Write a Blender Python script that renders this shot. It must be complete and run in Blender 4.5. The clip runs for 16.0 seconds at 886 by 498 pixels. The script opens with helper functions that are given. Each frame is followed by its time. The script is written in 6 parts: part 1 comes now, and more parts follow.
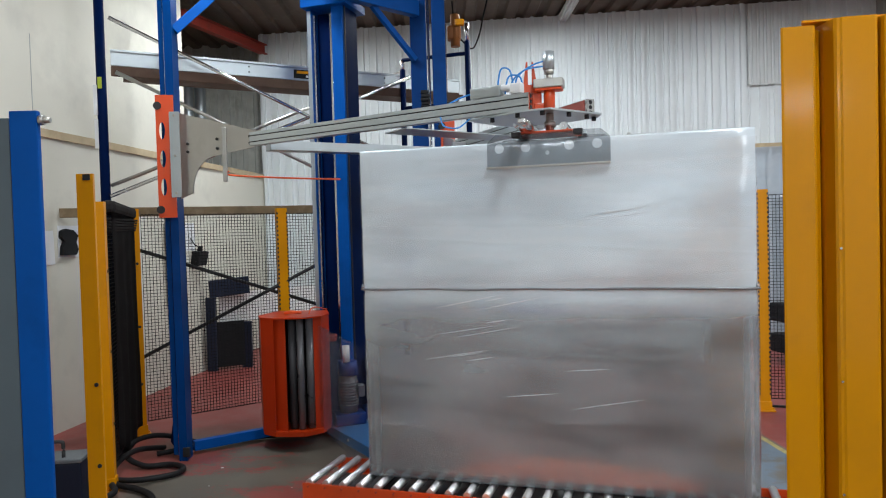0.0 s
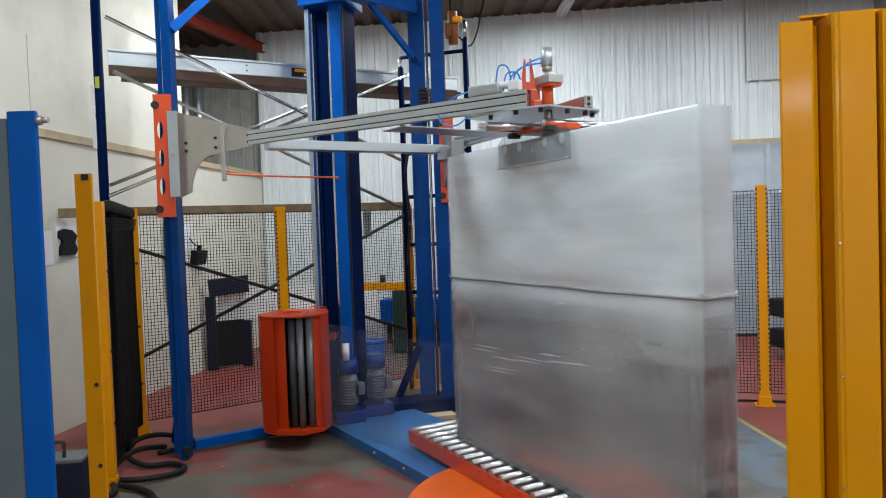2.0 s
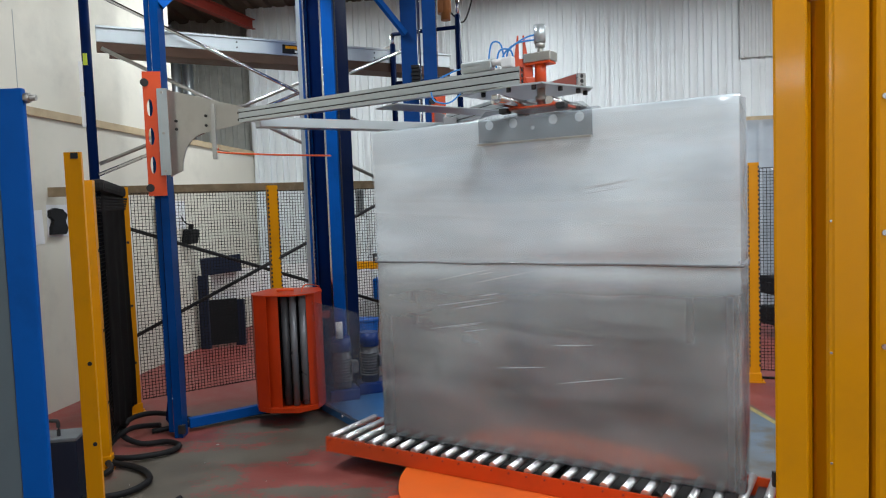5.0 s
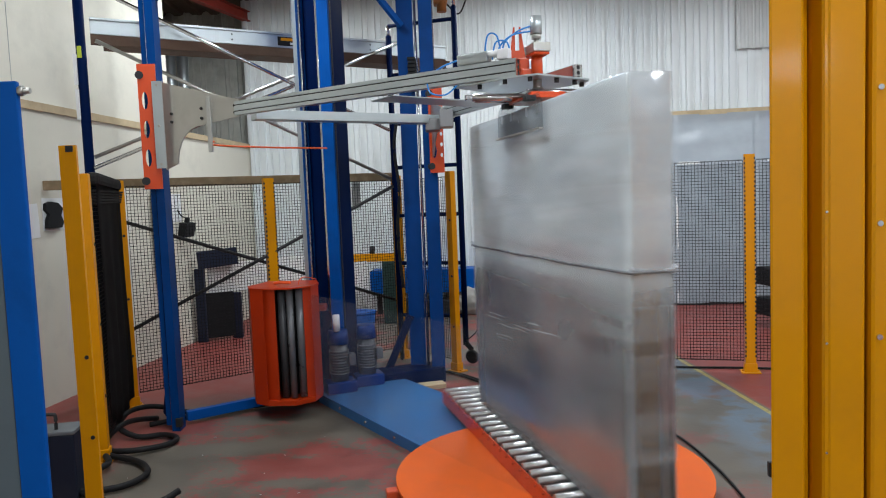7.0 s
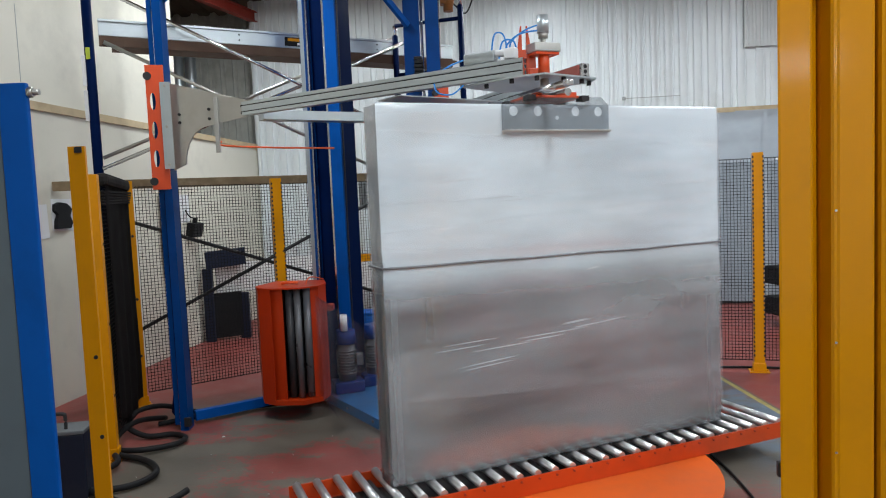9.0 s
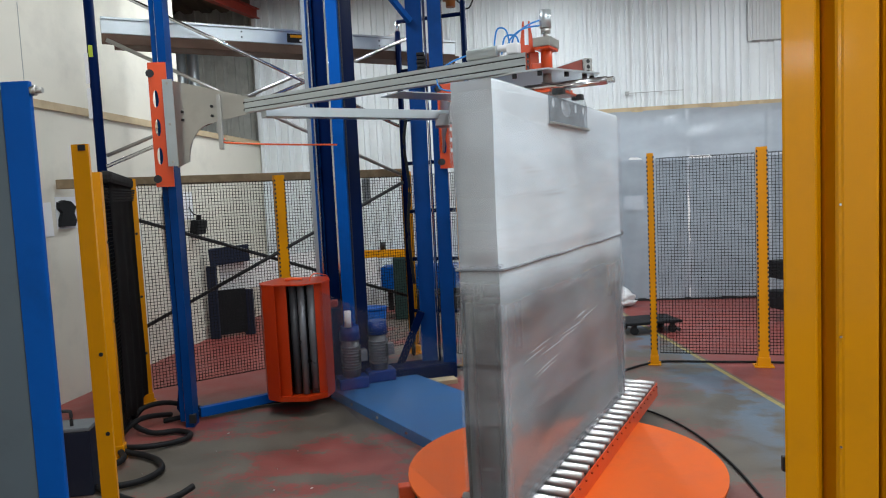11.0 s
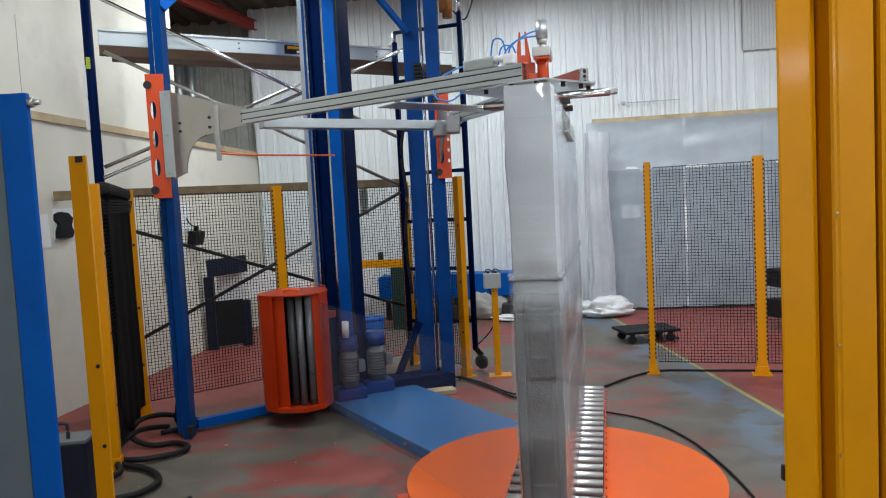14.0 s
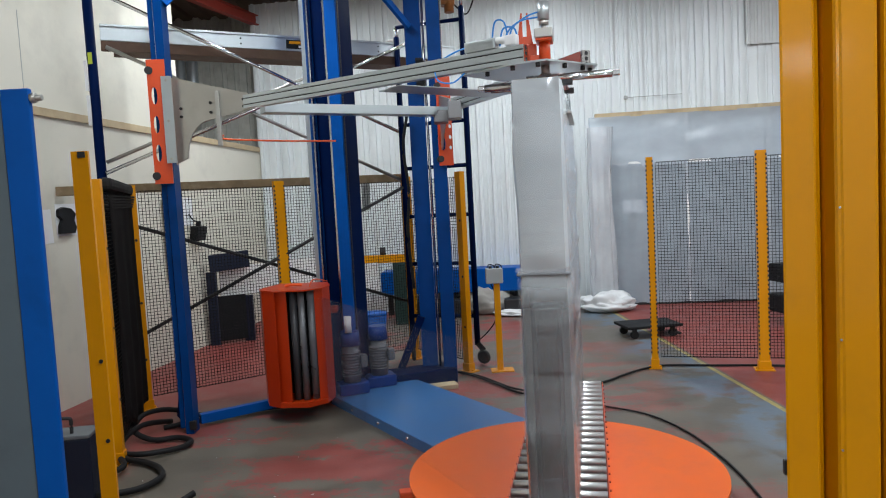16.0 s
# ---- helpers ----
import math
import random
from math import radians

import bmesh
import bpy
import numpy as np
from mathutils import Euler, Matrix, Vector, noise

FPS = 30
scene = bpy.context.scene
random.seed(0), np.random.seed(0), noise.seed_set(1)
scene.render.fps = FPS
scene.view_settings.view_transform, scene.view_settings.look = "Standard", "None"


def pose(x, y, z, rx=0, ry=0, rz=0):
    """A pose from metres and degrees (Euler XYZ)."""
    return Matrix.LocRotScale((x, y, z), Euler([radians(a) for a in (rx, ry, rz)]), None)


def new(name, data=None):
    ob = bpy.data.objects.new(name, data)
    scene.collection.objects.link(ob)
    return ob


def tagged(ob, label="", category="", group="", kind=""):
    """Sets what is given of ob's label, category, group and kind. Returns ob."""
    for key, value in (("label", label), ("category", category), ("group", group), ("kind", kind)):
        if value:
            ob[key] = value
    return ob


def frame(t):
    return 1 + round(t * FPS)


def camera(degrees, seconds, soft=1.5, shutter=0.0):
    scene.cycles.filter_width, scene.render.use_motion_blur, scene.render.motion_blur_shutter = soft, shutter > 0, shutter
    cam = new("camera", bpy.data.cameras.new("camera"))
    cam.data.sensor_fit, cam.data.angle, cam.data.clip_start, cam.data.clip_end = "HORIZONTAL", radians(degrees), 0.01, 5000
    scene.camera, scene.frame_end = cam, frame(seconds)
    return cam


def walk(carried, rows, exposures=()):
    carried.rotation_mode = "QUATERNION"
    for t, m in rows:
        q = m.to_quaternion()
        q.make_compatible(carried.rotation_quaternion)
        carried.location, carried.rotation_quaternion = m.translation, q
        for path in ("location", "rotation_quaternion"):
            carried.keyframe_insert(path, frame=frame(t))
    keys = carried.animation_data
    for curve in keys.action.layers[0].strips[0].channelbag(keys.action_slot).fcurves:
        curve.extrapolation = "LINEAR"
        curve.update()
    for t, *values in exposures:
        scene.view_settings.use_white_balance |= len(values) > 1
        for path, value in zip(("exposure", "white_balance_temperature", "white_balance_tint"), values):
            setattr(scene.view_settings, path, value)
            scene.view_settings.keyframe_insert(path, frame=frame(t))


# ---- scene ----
cam = camera(64.2, 16.0, 1.1, 0.5)
# seconds, yaw, pitch, roll; a hand-held camera on one spot
PATH = [
    (0, 0.10, -1.55, -1.59),
    (0.5, 0.09, -1.52, -1.72),
    (1, 0.04, -1.65, -1.93),
    (1.5, 0.18, -1.64, -1.95),
    (2, 0.04, -1.75, -1.97),
    (2.5, 0.02, -1.67, -2.07),
    (3, 0.05, -1.51, -2.27),
    (3.5, -0.07, -1.65, -2.45),
    (4, -0.13, -1.49, -2.35),
    (4.5, -0.08, -1.89, -2.38),
    (5, -0.48, -3.52, -2.08),
    (7.5, -0.73, -4.20, -2.27),
    (8, -0.50, -4.25, -2.33),
    (8.5, -0.41, -4.20, -2.37),
    (9, -0.14, -4.16, -2.43),
    (11.5, 0.28, -4.77, -2.85),
    (12, 0.34, -5.08, -3.15),
    (12.5, 0.37, -5.00, -3.26),
    (13, 0.40, -5.32, -3.30),
    (13.5, 0.13, -4.84, -3.03),
    (14, -0.07, -3.68, -2.97),
    (14.5, 0.00, -3.45, -3.20),
    (15, 0.19, -3.99, -3.19),
    (15.5, 0.22, -4.18, -3.18),
    (16, 0.12, -4.07, -3.03),
]
EYE = (0.0, 0.0, 1.72)
walk(cam, [(t, pose(*EYE, 90 + pitch, 0, yaw) @ pose(0, 0, 0, 0, 0, roll)) for t, yaw, pitch, roll in PATH],
     [(0.0, 0.02), (0.5, -0.10), (1.0, -0.06), (2.0, 0.12), (3.0, -0.13), (4.0, 0.06), (5.0, 0.03), (7.5, 0.05), (8.0, 0.03), (8.5, -0.09), (9.0, -0.02), (12.0, 0.05), (16.0, 0.05)])

# ---- world and light ----
world = bpy.data.worlds.new("hall_air")
scene.world = world
world.use_nodes = True
wn = world.node_tree
bgn = wn.nodes["Background"]
sky = wn.nodes.new("ShaderNodeTexSky")
sky.sky_type, sky.sun_disc = 'NISHITA', False
sky.sun_elevation, sky.sun_rotation = radians(35), radians(150)
wn.links.new(sky.outputs[0], bgn.inputs[0])
bgn.inputs[1].default_value = 0.08
LAMP_POWER = 90.0


def batten_light(x, y, z, yaw, length=1.5, lit=True):
    """A fluorescent batten under the roof: housing, tube and its light."""
    thing = tagged(new("batten_light"), "white fluorescent batten light under the roof", "light", "batten lights")
    thing.matrix_basis = pose(x, y, z, 0, 0, yaw)
    b = bmesh.new()
    box(b, (0, 0, 0.05), (0.14, length, 0.08), 0.01)
    part("housing", b, M["white_paint"], thing)
    b = bmesh.new()
    rod(b, (-0.035, -length / 2 + 0.05, -0.005), (-0.035, length / 2 - 0.05, -0.005), 0.016, 10)
    rod(b, (0.035, -length / 2 + 0.05, -0.005), (0.035, length / 2 - 0.05, -0.005), 0.016, 10)
    part("tube", b, M["tube"] if lit else M["white_plastic"], thing, "glowing white fluorescent tube" if lit else "unlit fluorescent tube")
    if not lit:
        return thing
    lamp = bpy.data.lights.new("batten_glow", 'AREA')
    lamp.shape, lamp.size, lamp.size_y, lamp.energy, lamp.color = 'RECTANGLE', 0.15, length, LAMP_POWER, (0.89, 0.955, 1.0)
    lo = new("batten_glow", lamp)
    lo.matrix_basis = pose(x, y, z - 0.03, 0, 0, yaw)
    return thing


# ---- building helpers ----
def box(b, c, s, bevel=0.0, m=None):
    """A box of size s at c, its edges bevelled, turned by m."""
    r = bmesh.ops.create_cube(b, size=1.0)
    vs = r["verts"]
    for v in vs:
        v.co = Vector((v.co.x * s[0], v.co.y * s[1], v.co.z * s[2]))
    if bevel > 0:
        es = list({e for v in vs for e in v.link_edges})
        g = bmesh.ops.bevel(b, geom=es, offset=bevel, segments=2, profile=0.6, affect='EDGES')
        vs = list({v for f in g["faces"] for v in f.verts} | {v for v in vs if v.is_valid})
    mm = Matrix.Translation(c) @ (m if m else Matrix())
    for v in vs:
        v.co = mm @ v.co


def rod(b, p, q, r, n=12, r2=None):
    """A round bar from p to q."""
    p, q = Vector(p), Vector(q)
    d = q - p
    g = bmesh.ops.create_cone(b, cap_ends=True, segments=n, radius1=r, radius2=r if r2 is None else r2, depth=d.length)
    mm = Matrix.Translation((p + q) / 2) @ d.to_track_quat("Z", "Y").to_matrix().to_4x4()
    for v in g["verts"]:
        v.co = mm @ v.co
    for f in {f for v in g["verts"] for f in v.link_faces}:
        f.smooth = len(f.verts) == 4


def bar(b, p, q, w, h, bevel=0.0, up=(0, 0, 1)):
    """A bar with a rectangular section, w across and h high, from p to q."""
    p, q = Vector(p), Vector(q)
    x = (q - p).normalized()
    z = Vector(up)
    y = z.cross(x)
    if y.length < 1e-4:
        y = Vector((0, 1, 0))
    y.normalize()
    z = x.cross(y)
    m = Matrix((x, y, z)).transposed().to_4x4()
    box(b, (p + q) / 2, ((q - p).length, w, h), bevel, m)


def slab(b, pts, z0, z1):
    """An upright prism over a plan polygon."""
    lo = [b.verts.new((x, y, z0)) for x, y in pts]
    hi = [b.verts.new((x, y, z1)) for x, y in pts]
    n = len(pts)
    b.faces.new(lo[::-1])
    b.faces.new(hi)
    for i in range(n):
        b.faces.new((lo[i], lo[(i + 1) % n], hi[(i + 1) % n], hi[i]))


def plate(b, outline, t, m, holes=()):
    """A flat plate of thickness t from a 2D outline, with round holes, placed by m (its plane is local xy)."""
    def ring(pts):
        vs = [b.verts.new((x, y, 0)) for x, y in pts]
        return vs, [b.edges.new((vs[i], vs[(i + 1) % len(vs)])) for i in range(len(vs))]
    start = len(b.verts)
    allv, alle = ring(outline)
    for hx, hy, rx, ry in holes:
        v, e = ring([(hx + rx * math.cos(a * math.tau / 16), hy + ry * math.sin(a * math.tau / 16)) for a in range(16)])
        allv += v
        alle += e
    g = bmesh.ops.triangle_fill(b, edges=alle, use_beauty=True)
    faces = [f for f in g["geom"] if isinstance(f, bmesh.types.BMFace)]
    ex = bmesh.ops.extrude_face_region(b, geom=faces)
    up = [v for v in ex["geom"] if isinstance(v, bmesh.types.BMVert)]
    for v in up:
        v.co.z += t
    for v in allv + up:
        v.co = m @ v.co


def hose(b, pts, r, n=8, steps=6):
    """A round cable through points, smoothed."""
    P = [Vector(p) for p in pts]
    path = []
    for i in range(len(P) - 1):
        a, c = P[max(i - 1, 0)], P[min(i + 2, len(P) - 1)]
        for k in range(steps):
            u = k / steps
            p, q = P[i], P[i + 1]
            path.append(0.5 * (2 * p + (q - a) * u + (2 * a - 5 * p + 4 * q - c) * u * u + (3 * p - a - 3 * q + c) * u ** 3))
    path.append(P[-1])
    rings = []
    for i, p in enumerate(path):
        d = (path[min(i + 1, len(path) - 1)] - path[max(i - 1, 0)]).normalized()
        q = d.to_track_quat("Z", "Y")
        rings.append([b.verts.new(p + q @ Vector((r * math.cos(k * math.tau / n), r * math.sin(k * math.tau / n), 0))) for k in range(n)])
    for u, v in zip(rings, rings[1:]):
        for k in range(n):
            f = b.faces.new((u[k], u[(k + 1) % n], v[(k + 1) % n], v[k]))
            f.smooth = True
    b.faces.new(rings[0][::-1])
    b.faces.new(rings[-1])


def part(name, b, material, parent=None, label=""):
    """Links a bmesh as one mesh object under a thing or a part."""
    bmesh.ops.recalc_face_normals(b, faces=b.faces)
    me = bpy.data.meshes.new(name)
    b.to_mesh(me)
    b.free()
    me.materials.append(material)
    ob = new(name, me)
    ob.parent = parent
    if label:
        tagged(ob, label)
    return ob


def again(name, ob, m, parent):
    """Another object on the same mesh."""
    o = new(name, ob.data)
    o.parent = parent
    o.matrix_basis = m
    return o


# ---- materials ----
M = {}


def mat(name, color, rough=0.5, metal=0.0, var=0.12, scale=6.0, bump=0.02, fine=60.0, dirt=None, dirt_amount=0.0, coat=0.0, dirt_scale=2.5, spec=0.4):
    """A procedural surface: a base colour that varies at two scales, fine relief, and dirt or wear in patches."""
    m = bpy.data.materials.new(name)
    m.use_nodes = True
    nt = m.node_tree
    N, L = nt.nodes, nt.links
    p = N["Principled BSDF"]
    tc = N.new("ShaderNodeTexCoord")
    n1 = N.new("ShaderNodeTexNoise")
    n1.inputs["Scale"].default_value, n1.inputs["Detail"].default_value = scale, 6
    n2 = N.new("ShaderNodeTexNoise")
    n2.inputs["Scale"].default_value, n2.inputs["Detail"].default_value = fine, 3
    L.new(tc.outputs["Object"], n1.inputs["Vector"])
    L.new(tc.outputs["Object"], n2.inputs["Vector"])
    a = N.new("ShaderNodeMix")
    a.data_type = 'RGBA'
    a.inputs["A"].default_value = tuple(c * (1 - var) for c in color) + (1,)
    a.inputs["B"].default_value = tuple(min(1, c * (1 + var)) for c in color) + (1,)
    L.new(n1.outputs["Fac"], a.inputs["Factor"])
    out = a.outputs["Result"]
    if dirt:
        n3 = N.new("ShaderNodeTexNoise")
        n3.inputs["Scale"].default_value, n3.inputs["Detail"].default_value, n3.inputs["Roughness"].default_value = dirt_scale, 9, 0.65
        L.new(tc.outputs["Object"], n3.inputs["Vector"])
        r = N.new("ShaderNodeMapRange")
        r.inputs["From Min"].default_value, r.inputs["From Max"].default_value = 0.52, 0.72
        r.inputs["To Max"].default_value = dirt_amount
        L.new(n3.outputs["Fac"], r.inputs["Value"])
        d = N.new("ShaderNodeMix")
        d.data_type = 'RGBA'
        d.inputs["B"].default_value = (*dirt, 1)
        L.new(r.outputs["Result"], d.inputs["Factor"])
        L.new(out, d.inputs["A"])
        out = d.outputs["Result"]
    L.new(out, p.inputs["Base Color"])
    rr = N.new("ShaderNodeMapRange")
    rr.inputs["To Min"].default_value, rr.inputs["To Max"].default_value = max(0.03, rough * 0.8), min(1, rough * 1.25)
    L.new(n1.outputs["Fac"], rr.inputs["Value"])
    L.new(rr.outputs["Result"], p.inputs["Roughness"])
    p.inputs["Metallic"].default_value, p.inputs["Coat Roughness"].default_value = metal, 0.1
    p.inputs["Coat Weight"].default_value, p.inputs["Specular IOR Level"].default_value = coat, spec
    if bump > 0:
        bp = N.new("ShaderNodeBump")
        bp.inputs["Strength"].default_value, bp.inputs["Distance"].default_value = bump * 5, 0.003
        L.new(n2.outputs["Fac"], bp.inputs["Height"])
        L.new(bp.outputs["Normal"], p.inputs["Normal"])
    M[name] = m
    return m


BLUE = (0.0, 0.076, 0.34)
mat("blue_paint", BLUE, 0.42, var=0.12, coat=0.0, spec=0.12, dirt=(0.0, 0.035, 0.14), dirt_amount=0.5)
# dark blue parts; also carries the shade of the mast's recess and side
mat("dark_blue_and_shade", (0.001, 0.009, 0.052), 0.5, spec=0.03, dirt=(0.006, 0.010, 0.03), dirt_amount=0.4)
mat("gantry_blue", (0.0, 0.044, 0.20), 0.35, var=0.2, spec=0.12, coat=0.06, dirt=(0.0, 0.025, 0.10), dirt_amount=0.5, scale=4)
mat("plate_blue", (0.03, 0.13, 0.33), 0.4, var=0.2, dirt=(0.10, 0.14, 0.2), dirt_amount=0.5, dirt_scale=1.7)
mat("orange_paint", (0.62, 0.065, 0.010), 0.35, coat=0.3, dirt=(0.28, 0.05, 0.02), dirt_amount=0.35)
mat("carriage_orange", (0.47, 0.035, 0.004), 0.38, spec=0.2, coat=0.1, dirt=(0.24, 0.04, 0.02), dirt_amount=0.35)
mat("table_orange", (0.76, 0.130, 0.018), 0.45, spec=0.2, var=0.1, dirt=(0.55, 0.12, 0.05), dirt_amount=0.4)
mat("yellow_paint", (0.70, 0.28, 0.001), 0.36, var=0.07, coat=0.15, spec=0.2, dirt=(0.33, 0.16, 0.02), dirt_amount=0.3, scale=3)
mat("grey_paint", (0.17, 0.215, 0.245), 0.4, var=0.05)
mat("door_grey", (0.09, 0.12, 0.138), 0.4, var=0.06, dirt=(0.05, 0.06, 0.07), dirt_amount=0.3)
mat("motor_blue", (0.002, 0.03, 0.17), 0.4, var=0.15, spec=0.3)
mat("case_dark", (0.010, 0.014, 0.028), 0.45, spec=0.2, dirt=(0.03, 0.03, 0.035), dirt_amount=0.5)
mat("case_lit_top", (0.11, 0.12, 0.13), 0.5, dirt=(0.05, 0.05, 0.055), dirt_amount=0.6)
mat("grey_box", (0.36, 0.38, 0.37), 0.45)
mat("white_paint", (0.8, 0.81, 0.8), 0.45)
mat("aluminium", (0.52, 0.57, 0.59), 0.36, metal=0.8, var=0.08, scale=12, bump=0.01)
mat("clamp_steel", (0.26, 0.26, 0.265), 0.4, metal=0.7, var=0.2, scale=7)
mat("red_reflection", (0.34, 0.09, 0.07), 0.4, metal=0.3)
mat("guard_yellow", (0.60, 0.248, 0.0), 0.3, var=0.08, coat=0.38, spec=0.1, bump=0.003, dirt=(0.33, 0.15, 0.01), dirt_amount=0.25, scale=3)
mat("sheet_steel", (0.5, 0.49, 0.46), 0.36, metal=0.9, var=0.14, scale=7, dirt=(0.3, 0.28, 0.25), dirt_amount=0.35)
mat("bright_steel", (0.72, 0.72, 0.73), 0.2, metal=1.0, var=0.08, scale=20)
mat("roller_steel", (0.70, 0.70, 0.71), 0.3, metal=0.85, var=0.12, scale=14)
mat("dark_metal", (0.03, 0.03, 0.032), 0.5, metal=0.3)
mat("black_rubber", (0.008, 0.008, 0.009), 0.6, spec=0.25)
mat("black_roller", (0.05, 0.05, 0.055), 0.35)
mat("mesh_wire", (0.006, 0.006, 0.007), 0.6, bump=0, spec=0.15)
mat("old_timber", (0.22, 0.155, 0.085), 0.7, var=0.45, scale=9, dirt=(0.38, 0.30, 0.2), dirt_amount=0.6, dirt_scale=6)
mat("timber", (0.48, 0.38, 0.24), 0.7, var=0.25, scale=9, dirt=(0.2, 0.13, 0.06), dirt_amount=0.5)
mat("plaster", (0.66, 0.635, 0.545), 0.75, var=0.05, scale=1.2, dirt=(0.36, 0.35, 0.32), dirt_amount=0.45, dirt_scale=0.8)
mat("wall_sheet", (0.71, 0.75, 0.76), 0.4, var=0.05, scale=2, dirt=(0.5, 0.5, 0.49), dirt_amount=0.4, dirt_scale=1.1)
mat("roof_sheet", (0.11, 0.08, 0.06), 0.7, var=0.25, dirt=(0.2, 0.16, 0.13), dirt_amount=0.5)
mat("grey_sheet", (0.30, 0.30, 0.28), 0.5, var=0.15)
mat("loft_sheet", (0.50, 0.50, 0.46), 0.5, var=0.2, dirt=(0.25, 0.24, 0.21), dirt_amount=0.5)
mat("red_steel", (0.32, 0.04, 0.025), 0.55, dirt=(0.1, 0.04, 0.03), dirt_amount=0.5)
mat("deck_ply", (0.10, 0.055, 0.035), 0.7, var=0.25, dirt=(0.2, 0.15, 0.1), dirt_amount=0.4)
mat("motor_grey", (0.13, 0.135, 0.15), 0.45, metal=0.3)
mat("white_plastic", (0.72, 0.73, 0.74), 0.35, var=0.08)
mat("lime_label", (0.45, 0.55, 0.05), 0.5)
mat("paper", (0.75, 0.76, 0.77), 0.7, var=0.04)
mat("blue_hose", (0.02, 0.22, 0.62), 0.35)
mat("orange_hose", (0.8, 0.12, 0.03), 0.4)
mat("curtain_black", (0.022, 0.020, 0.020), 0.75, var=0.3, spec=0.1)
mat("black_panel", (0.014, 0.0145, 0.016), 0.6, var=0.2, spec=0.15)
mat("patch_sheet", (0.60, 0.62, 0.615), 0.45, var=0.08)
mat("bench_dark", (0.015, 0.02, 0.04), 0.55, spec=0.2)
mat("green_paint", (0.012, 0.035, 0.03), 0.55)
mat("stone_grey", (0.3, 0.29, 0.27), 0.8, dirt=(0.5, 0.48, 0.45), dirt_amount=0.5)

tube = bpy.data.materials.new("tube")
tube.use_nodes = True
tube.node_tree.nodes["Principled BSDF"].inputs["Emission Color"].default_value = (0.96, 0.98, 1, 1)
tube.node_tree.nodes["Principled BSDF"].inputs["Emission Strength"].default_value = 6.0
M["tube"] = tube


def film_material(name, tint, mixed, rough, stretch=9.0, clear=(0.88, 0.89, 0.92), fade=None, swing=0.45):
    """Thin clear stretch film: mostly see-through, with gloss and stretch lines."""
    m = bpy.data.materials.new(name)
    m.use_nodes = True
    N, L = m.node_tree.nodes, m.node_tree.links
    p = N["Principled BSDF"]
    p.inputs["Base Color"].default_value, p.inputs["Roughness"].default_value = (*tint, 1), rough
    tr = N.new("ShaderNodeBsdfTransparent")
    tr.inputs[0].default_value = (*clear, 1)
    tc = N.new("ShaderNodeTexCoord")
    mp = N.new("ShaderNodeMapping")
    mp.inputs["Scale"].default_value = (0.6, 0.6, stretch)
    n = N.new("ShaderNodeTexNoise")
    n.inputs["Scale"].default_value, n.inputs["Detail"].default_value = 3, 6
    L.new(tc.outputs["Object"], mp.inputs["Vector"])
    L.new(mp.outputs["Vector"], n.inputs["Vector"])
    r = N.new("ShaderNodeMapRange")
    r.inputs["From Min"].default_value, r.inputs["From Max"].default_value = 0.3, 0.75
    r.inputs["To Min"].default_value, r.inputs["To Max"].default_value = mixed * (1 - swing), mixed * (1 + swing)
    L.new(n.outputs["Fac"], r.inputs["Value"])
    ms = N.new("ShaderNodeMixShader")
    thick = r.outputs["Result"]
    if fade:
        # the strip thins out towards both ends, where it lies over its neighbour
        sep = N.new("ShaderNodeSeparateXYZ")
        L.new(tc.outputs["Object"], sep.inputs[0])
        for lo, hi in ((0.0, fade[1]), (fade[0], fade[0] - fade[1])):
            e = N.new("ShaderNodeMapRange")
            e.interpolation_type = 'SMOOTHSTEP'
            e.inputs["From Min"].default_value, e.inputs["From Max"].default_value = lo, hi
            L.new(sep.outputs["X"], e.inputs["Value"])
            k = N.new("ShaderNodeMath")
            k.operation = 'MULTIPLY'
            L.new(thick, k.inputs[0])
            L.new(e.outputs["Result"], k.inputs[1])
            thick = k.outputs[0]
    L.new(thick, ms.inputs[0])
    L.new(tr.outputs[0], ms.inputs[1])
    L.new(p.outputs[0], ms.inputs[2])
    L.new(ms.outputs[0], N["Material Output"].inputs["Surface"])
    M[name] = m


# one film: haze painted denser by the carriage, where the view grazes it
film_material("film_web", (0.15, 0.17, 0.24), 0.33, 0.14, 4.0, (1, 1, 1), (0.66, 0.24), 0.15)
film_material("film_web_faint", (0.34, 0.37, 0.42), 0.085, 0.14, 4.0, (1, 1, 1), (0.66, 0.24), 0.15)
film_material("wrap_band", (0.84, 0.90, 0.95), 0.075, 0.16, 3.0, (1, 1, 1), None, 0.7)
film_material("bunched_plastic", (0.78, 0.81, 0.84), 0.4, 0.25, 0.7, (0.95, 0.95, 0.96), None, 0.2)
film_material("clear_plate", (0.26, 0.27, 0.28), 0.10, 0.10, 0.8, (0.82, 0.83, 0.84), None, 0.2)
film_material("hanging_plastic", (0.60, 0.68, 0.75), 0.5, 0.2, 0.9, (0.88, 0.89, 0.92), None, 0.15)


